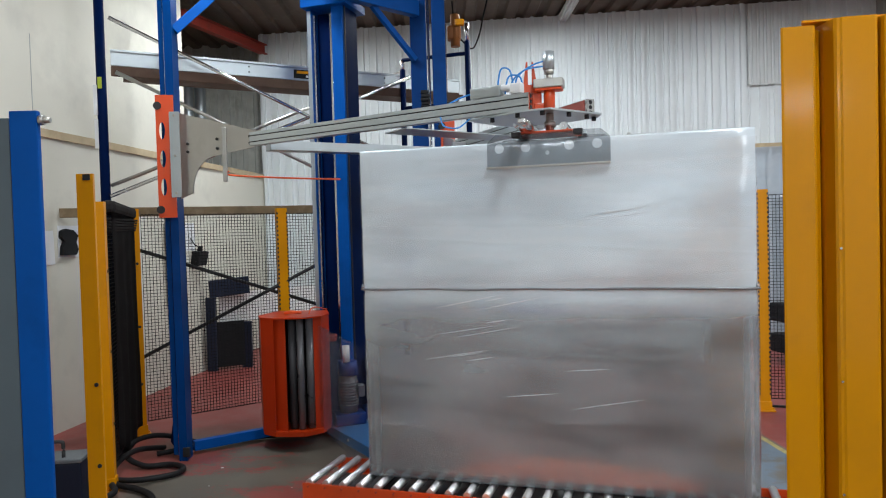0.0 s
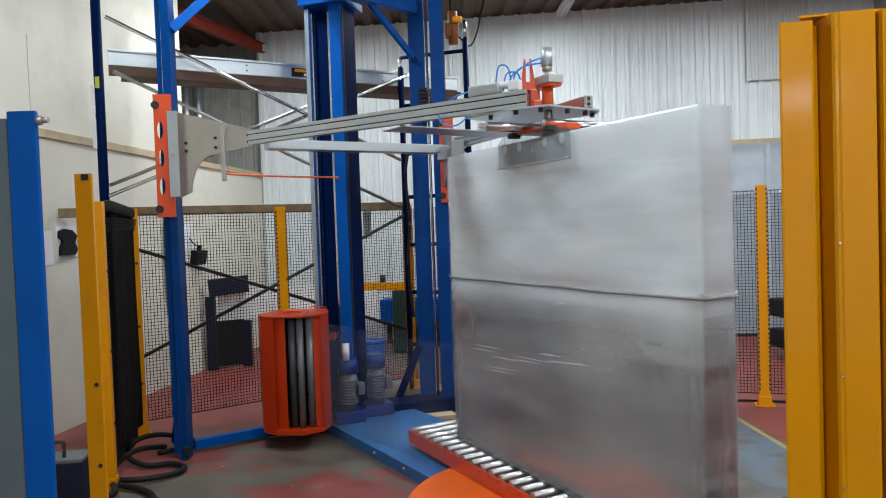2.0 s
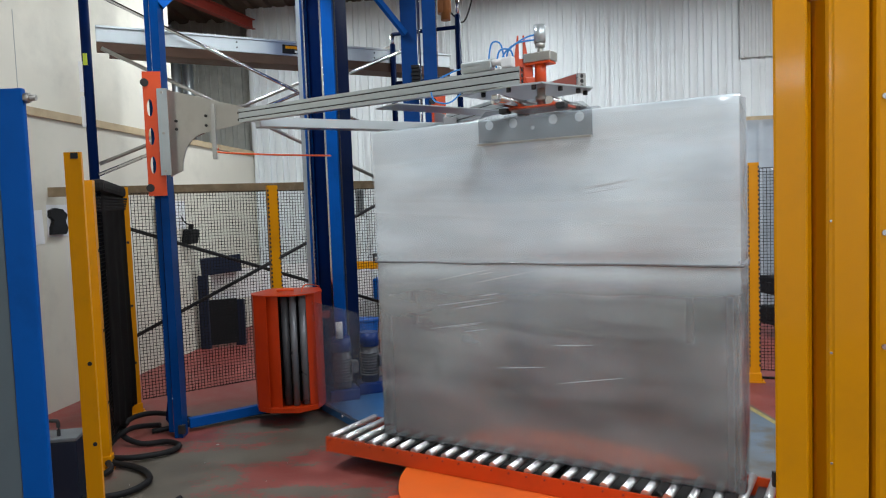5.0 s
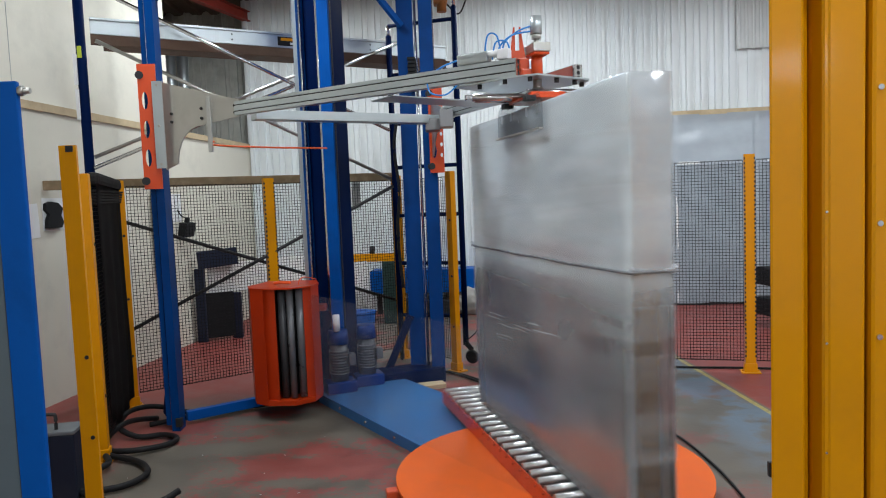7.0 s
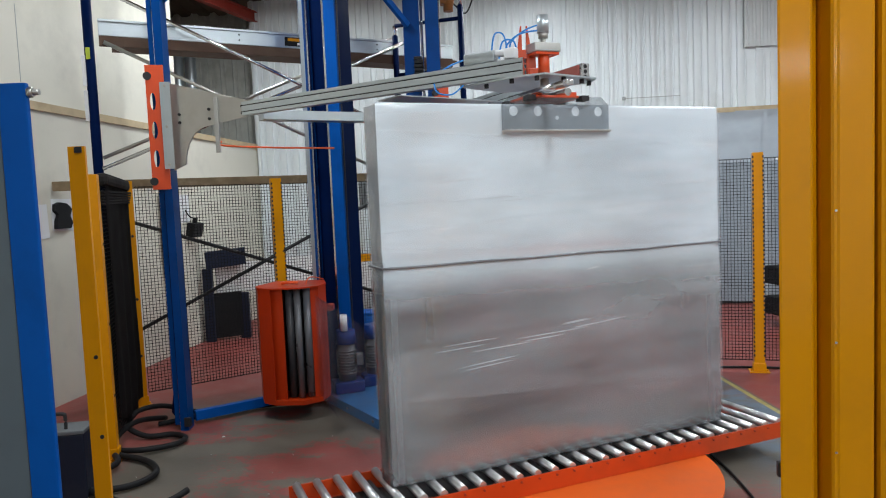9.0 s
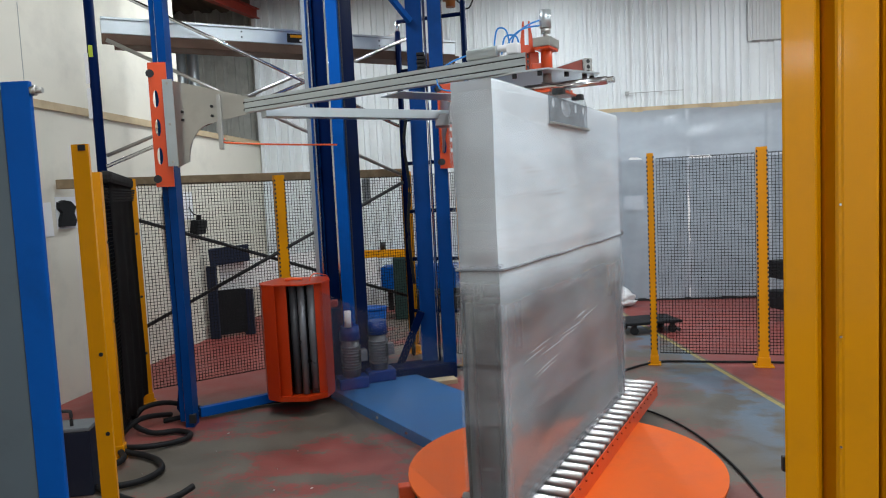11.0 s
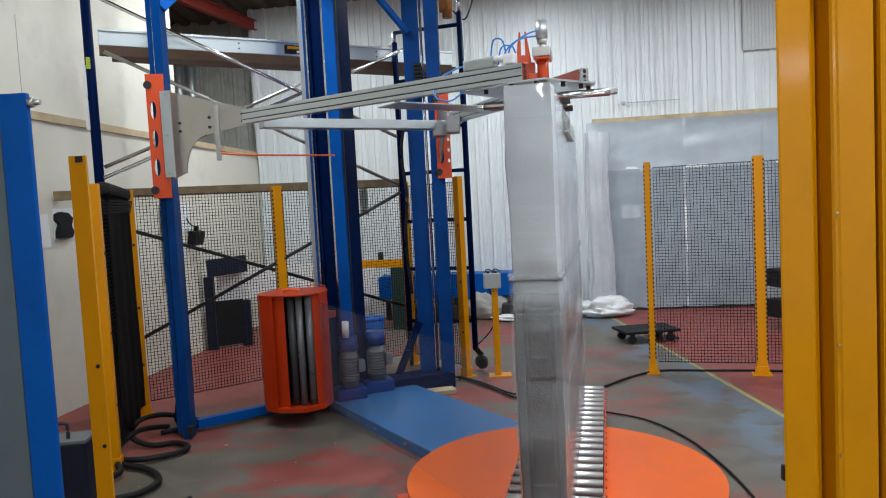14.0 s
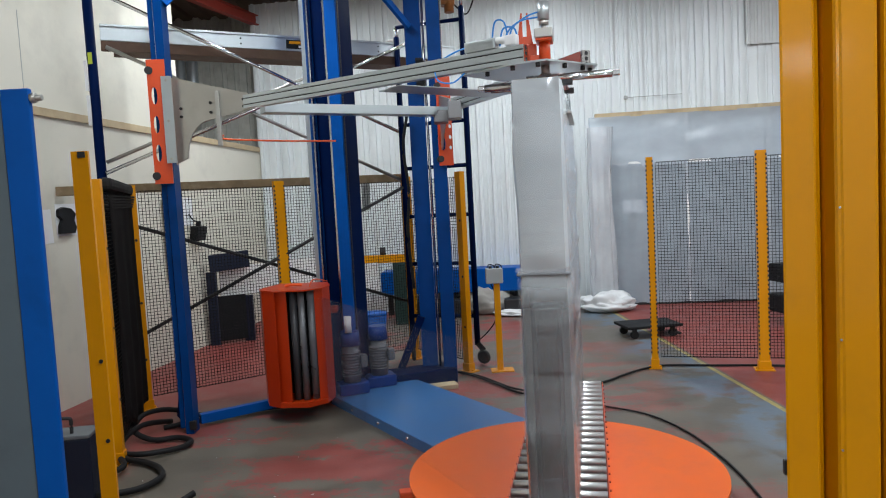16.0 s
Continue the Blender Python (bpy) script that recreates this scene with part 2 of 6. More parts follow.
def wrapped_material(name, dull, pale, thin, thick, layers, blur=1.0, ior=2.3):
    """Layers of stretch film: milky and glossy, with broad soft bands, a few slanting stretch lines, and clearer patches that show the goods."""
    m = bpy.data.materials.new(name)
    m.use_nodes = True
    N, L = m.node_tree.nodes, m.node_tree.links
    p = N["Principled BSDF"]
    tc = N.new("ShaderNodeTexCoord")

    def lines(rot, sc, scale, detail, lo, hi, a=0.0, c=1.0):
        mp = N.new("ShaderNodeMapping")
        mp.inputs["Rotation"].default_value = (0, radians(rot), 0)
        mp.inputs["Scale"].default_value = sc
        n = N.new("ShaderNodeTexNoise")
        n.inputs["Scale"].default_value, n.inputs["Detail"].default_value = scale, detail
        L.new(tc.outputs["Object"], mp.inputs["Vector"])
        L.new(mp.outputs["Vector"], n.inputs["Vector"])
        r = N.new("ShaderNodeMapRange")
        r.inputs["From Min"].default_value, r.inputs["From Max"].default_value = lo, hi
        r.inputs["To Min"].default_value, r.inputs["To Max"].default_value = a, c
        L.new(n.outputs["Fac"], r.inputs["Value"])
        return r.outputs["Result"]

    def mix(fac, a, bcol):
        x = N.new("ShaderNodeMix")
        x.data_type = 'RGBA'
        L.new(fac, x.inputs["Factor"])
        for k, v in (("A", a), ("B", bcol)):
            if isinstance(v, tuple):
                x.inputs[k].default_value = (*v, 1)
            else:
                L.new(v, x.inputs[k])
        return x.outputs["Result"]

    bands = lines(4, (0.45, 0.45, 1.5), 1.5, 3, 0.32, 0.70)
    fine = lines(-5, (0.35, 0.35, 5.0), 2.6, 5, 0.50, 0.75, 0.0, 0.4)
    c = mix(bands, dull, pale)
    c = mix(fine, c, (0.9, 0.91, 0.92))
    L.new(c, p.inputs["Base Color"])
    p.inputs["Roughness"].default_value, p.inputs["Specular IOR Level"].default_value = 0.6, 0.1
    h = lines(5, (0.5, 0.5, 3.0), 2.6, 4, 0.3, 0.7)
    bp = N.new("ShaderNodeBump")
    bp.inputs["Strength"].default_value, bp.inputs["Distance"].default_value = 0.22, 0.012
    L.new(h, bp.inputs["Height"])
    tr = N.new("ShaderNodeBsdfTransparent")
    tr.inputs[0].default_value = (0.93, 0.94, 0.95, 1)
    # milkier over the upper stack than over the lower one
    sep = N.new("ShaderNodeSeparateXYZ")
    L.new(tc.outputs["Object"], sep.inputs[0])
    up = N.new("ShaderNodeMapRange")
    up.inputs["From Min"].default_value, up.inputs["From Max"].default_value = 1.16, 1.40
    up.inputs["To Min"].default_value, up.inputs["To Max"].default_value = -layers, layers
    L.new(sep.outputs["Z"], up.inputs["Value"])
    ad = N.new("ShaderNodeMath")
    ad.operation, ad.use_clamp = 'ADD', True
    L.new(lines(7, (0.4, 0.4, 1.3), 1.9, 4, 0.3, 0.7, thin, thick), ad.inputs[0])
    L.new(up.outputs["Result"], ad.inputs[1])
    ms = N.new("ShaderNodeMixShader")
    L.new(ad.outputs[0], ms.inputs[0])
    L.new(tr.outputs[0], ms.inputs[1])
    L.new(p.outputs[0], ms.inputs[2])
    gl = N.new("ShaderNodeBsdfGlossy")
    gl.inputs["Color"].default_value = (0.93, 0.95, 0.97, 1)
    L.new(lines(2, (0.6, 0.6, 1.6), 2.0, 3, 0.3, 0.7, 0.12 * blur, 0.32 * blur), gl.inputs["Roughness"])
    L.new(bp.outputs["Normal"], gl.inputs["Normal"])
    fr = N.new("ShaderNodeFresnel")
    fr.inputs["IOR"].default_value = ior
    L.new(bp.outputs["Normal"], fr.inputs["Normal"])
    top = N.new("ShaderNodeMixShader")
    L.new(fr.outputs[0], top.inputs[0])
    L.new(ms.outputs[0], top.inputs[1])
    L.new(gl.outputs[0], top.inputs[2])
    L.new(top.outputs[0], N["Material Output"].inputs["Surface"])
    M[name] = m


wrapped_material("wrap", (0.64, 0.735, 0.81), (0.85, 0.94, 0.99), 0.38, 0.74, 0.35, 0.85, 2.6)
wrapped_material("wrap_clear", (0.66, 0.72, 0.77), (0.84, 0.90, 0.94), 0.16, 0.36, 0.26, 0.45, 2.2)


def floor_material():
    """Worn concrete: red paint in the walking zones, a faded blue lane and a yellow line along it."""
    m = bpy.data.materials.new("floor_paint")
    m.use_nodes = True
    N, L = m.node_tree.nodes, m.node_tree.links
    p = N["Principled BSDF"]
    tc = N.new("ShaderNodeTexCoord")
    sep = N.new("ShaderNodeSeparateXYZ")
    L.new(tc.outputs["Object"], sep.inputs[0])
    X, Y = sep.outputs["X"], sep.outputs["Y"]

    def noise_of(scale, detail=8, rough=0.6, stretch=None):
        n = N.new("ShaderNodeTexNoise")
        n.inputs["Scale"].default_value, n.inputs["Detail"].default_value, n.inputs["Roughness"].default_value = scale, detail, rough
        if stretch:
            mp = N.new("ShaderNodeMapping")
            mp.inputs["Scale"].default_value = stretch
            L.new(tc.outputs["Object"], mp.inputs["Vector"])
            L.new(mp.outputs["Vector"], n.inputs["Vector"])
        else:
            L.new(tc.outputs["Object"], n.inputs["Vector"])
        return n.outputs["Fac"]

    def ma(op, a, c, d=None):
        n = N.new("ShaderNodeMath")
        n.operation = op
        for i, v in enumerate((a, c, d)):
            if v is None:
                continue
            if isinstance(v, (int, float)):
                n.inputs[i].default_value = v
            else:
                L.new(v, n.inputs[i])
        return n.outputs[0]

    def ramp(v, lo, hi, a=0.0, c=1.0):
        r = N.new("ShaderNodeMapRange")
        r.inputs["From Min"].default_value, r.inputs["From Max"].default_value = lo, hi
        r.inputs["To Min"].default_value, r.inputs["To Max"].default_value = a, c
        L.new(v, r.inputs["Value"])
        return r.outputs["Result"]

    def mix(fac, a, bcol):
        x = N.new("ShaderNodeMix")
        x.data_type = 'RGBA'
        L.new(fac, x.inputs["Factor"])
        for k, v in (("A", a), ("B", bcol)):
            if isinstance(v, tuple):
                x.inputs[k].default_value = (*v, 1)
            else:
                L.new(v, x.inputs[k])
        return x.outputs["Result"]

    big, mid, fine = noise_of(0.9), noise_of(3.5), noise_of(26, 4)
    smear = noise_of(1.5, 9, 0.68, (0.45, 1.0, 1.0))
    con = mix(ramp(mid, 0.3, 0.7), (0.083, 0.071, 0.056), (0.138, 0.120, 0.096))
    line = ma('MULTIPLY_ADD', Y, -0.035, 2.675)           # x of the yellow line
    off = ma('SUBTRACT', X, line)
    redness = ma('MAXIMUM', ramp(off, 0.03, 0.06), ma('MULTIPLY', ramp(X, -0.75, -1.15), ramp(Y, 5.7, 6.6)))
    redness = ma('MAXIMUM', redness, ma('MULTIPLY', ramp(X, -2.15, -2.5), ramp(Y, 3.0, 3.4)))
    worn = ramp(ma('ADD', ma('MULTIPLY', smear, 0.8), ma('MULTIPLY', fine, 0.2)), 0.495, 0.535)
    patch = ma('MULTIPLY', worn, ramp(X, 1.9, 1.2, 0.25, 0.8))
    red = ma('MAXIMUM', ma('MULTIPLY', redness, ramp(ma('ADD', mid, ma('MULTIPLY', fine, 0.3)), 0.42, 0.52, 1.0, 0.88)), patch)
    c = mix(red, con, mix(ramp(mid, 0.3, 0.7), (0.20, 0.030, 0.026), (0.29, 0.052, 0.042)))
    lane = ma('MULTIPLY', ramp(off, -0.72, -0.35), ramp(off, 0.0, -0.02))
    lane = ma('MULTIPLY', lane, ramp(ma('ADD', ma('MULTIPLY', big, 0.5), ma('MULTIPLY', mid, 0.5)), 0.48, 0.54, 0.04, 0.62))
    c = mix(lane, c, (0.10, 0.17, 0.25))
    yl = ma('MULTIPLY', ma('LESS_THAN', ma('ABSOLUTE', off, 0), 0.021), ramp(fine, 0.35, 0.5, 0.45, 0.9))
    c = mix(yl, c, (0.36, 0.30, 0.09))
    L.new(c, p.inputs["Base Color"])
    L.new(ramp(mid, 0.3, 0.7, 0.38, 0.62), p.inputs["Roughness"])
    bp = N.new("ShaderNodeBump")
    bp.inputs["Strength"].default_value, bp.inputs["Distance"].default_value = 0.25, 0.004
    L.new(ma('ADD', mid, fine), bp.inputs["Height"])
    L.new(bp.outputs["Normal"], p.inputs["Normal"])
    M["floor_paint"] = m


floor_material()

# ---- the hall ----
def back_y(x):
    return 10.83 - 0.12 * x


def left_x(y):
    return -3.48 + 0.137 * (y - 6.29)


HALL_R, HALL_S, ROOF = 6.2, -5.0, 4.86

b = bmesh.new()
slab(b, [(-9, -6), (7.5, -6), (7.5, 13.5), (-9, 13.5)], -0.2, 0)
tagged(part("floor", b, M["floor_paint"]), "worn concrete floor with faded red and blue paint", "floor", kind="structure")


def ribbed(b, p, q, z0, z1, pitch, depth, rib, thick=0.04):
    """A wall of profiled sheet from p to q: flat pans with raised trapezoid ribs towards the left of p to q."""
    p, q = Vector(p), Vector(q)
    d = (q - p).normalized()
    n = Vector((-d.y, d.x))
    s, prof = 0.0, []
    length = (q - p).length
    while s < length:
        mid = (pitch - rib * 2) * 0.5
        for ds, h in ((0, 0), (mid - 0.014, 0), (mid - 0.006, depth * 0.25), (mid + 0.006, depth * 0.25), (mid + 0.014, 0),
                      (pitch - rib * 2, 0), (pitch - rib * 1.8, depth), (pitch - rib * 0.3, depth)):
            if s + ds <= length:
                prof.append((s + ds, h))
        s += pitch
    prof.append((length, 0))
    front = [p + d * a + n * h for a, h in prof]
    lo = [b.verts.new((v.x, v.y, z0)) for v in front]
    hi = [b.verts.new((v.x, v.y, z1)) for v in front]
    for i in range(len(front) - 1):
        b.faces.new((lo[i], lo[i + 1], hi[i + 1], hi[i]))
    back = [p - n * thick, q - n * thick]
    bl = [b.verts.new((v.x, v.y, z0)) for v in back]
    bh = [b.verts.new((v.x, v.y, z1)) for v in back]
    b.faces.new((bl[0], bl[1], bh[1], bh[0]))
    b.faces.new(hi + [bh[1], bh[0]])


# white profiled sheet at the back; ribs face the hall
b = bmesh.new()
ribbed(b, (4.55, back_y(4.55)), (-2.83, back_y(-2.83)), 0, ROOF, 0.20, 0.05, 0.03)
wall_back = tagged(part("wall_north", b, M["wall_sheet"]), "white profiled metal sheet wall with vertical ribs", "wall", kind="structure")
b = bmesh.new()
ribbed(b, (HALL_R, back_y(HALL_R)), (4.55, back_y(4.55)), 0, ROOF, 0.2, 0.03, 0.03)
tagged(part("wall_north_side", b, M["wall_sheet"]), "white profiled metal sheet wall", "wall", kind="structure")
b = bmesh.new()
ribbed(b, (HALL_R, HALL_S), (HALL_R, back_y(HALL_R)), 0, ROOF, 0.305, 0.03, 0.035)
tagged(part("wall_east", b, M["grey_sheet"]), "grey profiled metal sheet wall", "wall", kind="structure")
# unseen wall behind, white for reflections; its high daylight window is assumed from highlights
WX0, WX1, WZ0, WZ1 = 0.95, 2.35, 2.98, 3.36
b = bmesh.new()
for x0, x1, z0, z1 in ((-7, WX0, 0, ROOF), (WX1, HALL_R, 0, ROOF), (WX0, WX1, 0, WZ0), (WX0, WX1, WZ1, ROOF)):
    slab(b, [(x0, HALL_S), (x1, HALL_S), (x1, HALL_S - 0.15), (x0, HALL_S - 0.15)], z0, z1)
tagged(part("wall_south", b, M["wall_sheet"]), "unseen plain white sheet wall with an assumed strip window", "wall", kind="structure")
win = tagged(new("assumed_window"), "assumed unseen high strip window in a white frame", "window", kind="structure")
for x0, x1, z0, z1 in ((WX0, WX1, WZ0, WZ0 + 0.05), (WX0, WX1, WZ1 - 0.05, WZ1), (WX0, WX0 + 0.05, WZ0 + 0.05, WZ1 - 0.05), (WX1 - 0.05, WX1, WZ0 + 0.05, WZ1 - 0.05), (1.63, 1.67, WZ0 + 0.05, WZ1 - 0.05)):
    b = bmesh.new()
    box(b, ((x0 + x1) / 2, HALL_S - 0.06, (z0 + z1) / 2), (x1 - x0, 0.06, z1 - z0))
    part("window_frame", b, M["white_paint"], win)
# unseen area lamp, set to put a soft highlight on the guard columns
day = bpy.data.lights.new("assumed_daylight", 'AREA')
day.shape, day.size, day.size_y, day.energy, day.color = 'RECTANGLE', WX1 - WX0 - 0.1, WZ1 - WZ0 - 0.1, 11.0, (0.93, 0.97, 1.0)
new("assumed_daylight", day).matrix_basis = pose((WX0 + WX1) / 2, HALL_S - 0.12, (WZ0 + WZ1) / 2, 90, 0, 0)

# pale panelled wall beside the machine: full height near, low behind the opening
TRIM_Z = 2.66
b = bmesh.new()
for y0, y1, z0, z1 in ((HALL_S, 8.72, 0, ROOF), (8.72, 11.35, 0, TRIM_Z)):
    slab(b, [(left_x(y0), y0), (left_x(y1), y1), (left_x(y1) - 0.12, y1), (left_x(y0) - 0.12, y0)], z0, z1)
wall_west = tagged(part("wall_west", b, M["plaster"]), "pale cream panelled wall, scuffed grey low down", "wall", kind="structure")
b = bmesh.new()
bar(b, (left_x(3) + 0.012, 3, TRIM_Z + 0.03), (left_x(11.2) + 0.012, 11.2, TRIM_Z - 0.03), 0.022, 0.075, 0.004)
tagged(part("trim", b, M["timber"]), "bare timber batten nailed along the wall", "trim", kind="structure")
b = bmesh.new()
for y, z0, z1 in ((6.1, 2.75, 3.5),):
    bar(b, (left_x(y) + 0.001, y, z0), (left_x(y) + 0.001, y, z1), 0.004, 0.005, up=(0, 1, 0))
tagged(part("panel_joint", b, M["grey_box"], wall_west), "thin joint strip")

# the dim loft space behind the opening
b = bmesh.new()
ribbed(b, (-2.4, 11.9), (-8.0, 11.9), 0, ROOF + 0.6, 0.2, 0.04, 0.04)
tagged(part("wall_loft", b, M["loft_sheet"]), "grey profiled sheet wall of the loft", "wall", kind="structure")
b = bmesh.new()
slab(b, [(-8.0, HALL_S), (-7.85, HALL_S), (-7.85, 12.0), (-8.0, 12.0)], 0, ROOF + 0.6)
tagged(part("wall_far_west", b, M["grey_sheet"]), "grey sheet wall of the loft", "wall", kind="structure")

# roof of brown profiled sheet on red steel
b = bmesh.new()
x, k = -8.0, 0
prof = []
while x < HALL_R + 0.3:
    prof += [(x, 0), (x + 0.14, 0), (x + 0.17, 0.05), (x + 0.27, 0.05)]
    x += 0.30
lo = [b.verts.new((px, HALL_S - 0.2, ROOF + pz)) for px, pz in prof]
hi = [b.verts.new((px, 12.4, ROOF + pz)) for px, pz in prof]
for i in range(len(prof) - 1):
    b.faces.new((lo[i], hi[i], hi[i + 1], lo[i + 1]))
top = [b.verts.new(v) for v in ((-8.0, HALL_S - 0.2, ROOF + 0.2), (HALL_R + 0.3, HALL_S - 0.2, ROOF + 0.2), (HALL_R + 0.3, 12.4, ROOF + 0.2), (-8.0, 12.4, ROOF + 0.2))]
b.faces.new(top)
tagged(part("ceiling", b, M["roof_sheet"]), "brown profiled metal roof lining", "ceiling", kind="structure")


def steel_beam(p, q, h=0.26, w=0.14):
    b = bmesh.new()
    bar(b, p, q, 0.012, h)
    for s in (-1, 1):
        bar(b, Vector(p) + Vector((0, 0, s * h / 2)), Vector(q) + Vector((0, 0, s * h / 2)), w, 0.014)
    return tagged(part("roof_beam", b, M["red_steel"]), "red-brown painted steel roof beam", "beam", "roof beams", "structure")


steel_beam((-2.72, 11.2, 4.62), (-3.35, 9.3, 4.62), 0.14, 0.10)

batten_light(1.86, 10.15, ROOF - 0.09, 0, 1.4, lit=False)
for x, y in ((-2.3, -2.2), (1.2, -2.2), (4.4, -2.2), (1.2, 1.4), (4.4, 1.4), (-1.5, 4.6), (4.3, 4.0), (-1.9, 8.3), (1.3, 8.4), (4.3, 7.4)):
    batten_light(x, y, ROOF - 0.09, 0, 1.5)

# ---- plastic-sheeted partition on the back wall ----
def on_back(x, z, off=0.0):
    return Vector((x, back_y(x) - off, z))


part_wall = tagged(new("partition"), "timber partition covered with hazy plastic sheet", "partition")
b = bmesh.new()
bar(b, on_back(2.3, 2.80, 0.09), on_back(6.0, 2.80, 0.09), 0.07, 0.07, 0.004)
part("top_rail", b, M["timber"], part_wall, "bare timber rail")
for x in (2.46, 3.58, 4.70, 5.8):
    b = bmesh.new()
    bar(b, on_back(x, 0.0, 0.16 if x < 3 else 0.09), on_back(x, 2.1 if x < 3 else 2.76, 0.16 if x < 3 else 0.09), 0.04, 0.06, 0.003, up=(0, 1, 0))
    part("stud", b, M["white_paint"], part_wall, "pale timber stud")
b = bmesh.new()
bar(b, on_back(2.49, 2.1, 0.11), on_back(5.8, 2.05, 0.11), 0.03, 0.04, 0.003)
part("cross_rail", b, M["white_paint"], part_wall)
b = bmesh.new()
bar(b, on_back(2.4, 0.02, 0.10), on_back(5.9, 0.02, 0.10), 0.05, 0.035)
part("bottom_rail", b, M["dark_metal"], part_wall, "dark bottom rail")
b = bmesh.new()
bar(b, on_back(2.5, 1.05, 0.05), on_back(5.9, 1.0, 0.05), 0.01, 2.05)
part("back_panel", b, M["grey_paint"], part_wall, "blue-grey panel behind the sheet")
for x0, x1, z0, z1, off in ((2.48, 3.57, 0.03, 2.08, 0.13), (3.57, 5.9, 0.03, 2.06, 0.135), (2.2, 5.95, 2.03, 2.78, 0.128)):
    b = bmesh.new()
    nx, nz = 26, 14
    g = [[b.verts.new(on_back(x0 + (x1 - x0) * i / nx, z0 + (z1 - z0) * j / nz, off + 0.032 * noise.noise((x0 + i * 0.31, j * 0.22, off * 40)) + 0.008 * noise.noise((i * 0.9, j * 0.6, 3)))) for j in range(nz + 1)] for i in range(nx + 1)]
    for i in range(nx):
        for j in range(nz):
            b.faces.new((g[i][j], g[i + 1][j], g[i + 1][j + 1], g[i][j + 1])).smooth = True
    part("plastic_sheet", b, M["hanging_plastic"], part_wall, "hazy wrinkled plastic sheet")
b = bmesh.new()
bar(b, on_back(2.66, 1.46, 0.112), on_back(2.94, 1.46, 0.112), 0.004, 0.20)
part("paper_notice", b, M["paper"], part_wall, "white paper notice")

# bunched clear sheet hanging at the partition's end
b = bmesh.new()
ring = []
for j in range(26):
    z = 2.62 - j * 0.1
    row = []
    for k in range(36):
        a = k * math.tau / 36
        r = 0.13 + 0.05 * noise.noise((math.cos(a) * 2, math.sin(a) * 2, z * 0.8)) + 0.035 * noise.noise((math.cos(a) * 5, math.sin(a) * 5, z * 0.5 + (2.2 * z if z < 0.9 else 0))) + 0.03 * max(0, 0.8 - z)
        row.append(b.verts.new(on_back(2.30, max(z, 0.03), 0.35) + Vector((r * 1.25 * math.cos(a), r * math.sin(a) * 0.6, 0))))
    ring.append(row)
for u, v in zip(ring, ring[1:]):
    for k in range(36):
        b.faces.new((u[k], u[(k + 1) % 36], v[(k + 1) % 36], v[k])).smooth = True
tagged(part("plastic_curtain", b, M["bunched_plastic"]), "bunched clear plastic sheet hanging to the floor", "curtain")


def heap(name, label, c, size, material, seed, category, rough=0.35):
    """A crumpled heap."""
    b = bmesh.new()
    bmesh.ops.create_icosphere(b, subdivisions=4, radius=1)
    for v in b.verts:
        d = v.co.copy()
        k = 1 + rough * noise.noise(d * 1.7 + Vector((seed, 0, 0))) + rough * 0.5 * noise.noise(d * 4.1 + Vector((seed, 5, 0)))
        v.co = Vector((d.x * size[0] * k, d.y * size[1] * k, max(0, (d.z * 0.5 + 0.42)) * size[2] * k))
    for f in b.faces:
        f.smooth = True
    ob = tagged(part(name, b, material), label, category)
    ob.matrix_basis = pose(*c)
    return ob


heap("crumpled_sheet", "crumpled white plastic sheet lying on the floor", (2.28, 10.0, 0), (0.42, 0.26, 0.27), M["white_plastic"], 3, "plastic sheet")
heap("white_bag", "limp white plastic bag on the floor", (1.05, 10.05, 0), (0.36, 0.2, 0.10), M["white_plastic"], 8, "bag")
heap("standing_bag", "half-full white bag leaning on crates", (1.2, 10.3, 0), (0.12, 0.12, 0.55), M["white_plastic"], 12, "bag", 0.2)
heap("covered_load", "load of goods under grey plastic cover", (0.60, 10.35, 0), (0.36, 0.25, 0.42), M["stone_grey"], 21, "pile", 0.25)

# blue bench along the back wall with dark boxes under it
bench = tagged(new("workbench"), "long blue steel bench against the wall", "workbench")
b = bmesh.new()
bar(b, on_back(-0.95, 0.50, 0.28), on_back(1.75, 0.50, 0.28), 0.4, 0.34, 0.012)
part("apron", b, M["blue_paint"], bench, "blue front panel")
for x in (-0.85, 0.4, 1.65):
    b = bmesh.new()
    bar(b, on_back(x, 0, 0.3), on_back(x, 0.34, 0.3), 0.07, 0.07, up=(0, 1, 0))
    part("leg", b, M["dark_metal"], bench)
for x, w in ((0.98, 0.3), (1.5, 0.42), (-0.3, 0.4), (0.1, 0.25)):
    b = bmesh.new()
    box(b, (0, 0, 0.12), (w, 0.3, 0.24), 0.02)
    o = tagged(part("crate", b, M["dark_metal"]), "dark plastic crate under the bench", "crate", "crates under the bench")
    o.matrix_basis = pose(x, back_y(x) - 0.55, 0, 0, 0, -7)

# wall junction plates and a thin conduit on the back wall
b = bmesh.new()
bar(b, on_back(2.78, 3.05, 0.055), on_back(3.55, 3.05, 0.055), 0.008, 0.009)
box(b, on_back(2.76, 3.05, 0.055), (0.05, 0.04, 0.05), 0.004)
tagged(part("conduit", b, M["grey_box"]), "thin grey conduit on the sheet wall", "conduit")
b = bmesh.new()
ribbed(b, tuple(on_back(5.3, 0, 0.05)[:2]), tuple(on_back(4.45, 0, 0.05)[:2]), 3.68, 4.84, 0.1, 0.02, 0.02, 0.01)
tagged(part("wall_panel", b, M["patch_sheet"]), "pale grey ribbed sheet patch on the wall", "panel")
b = bmesh.new()
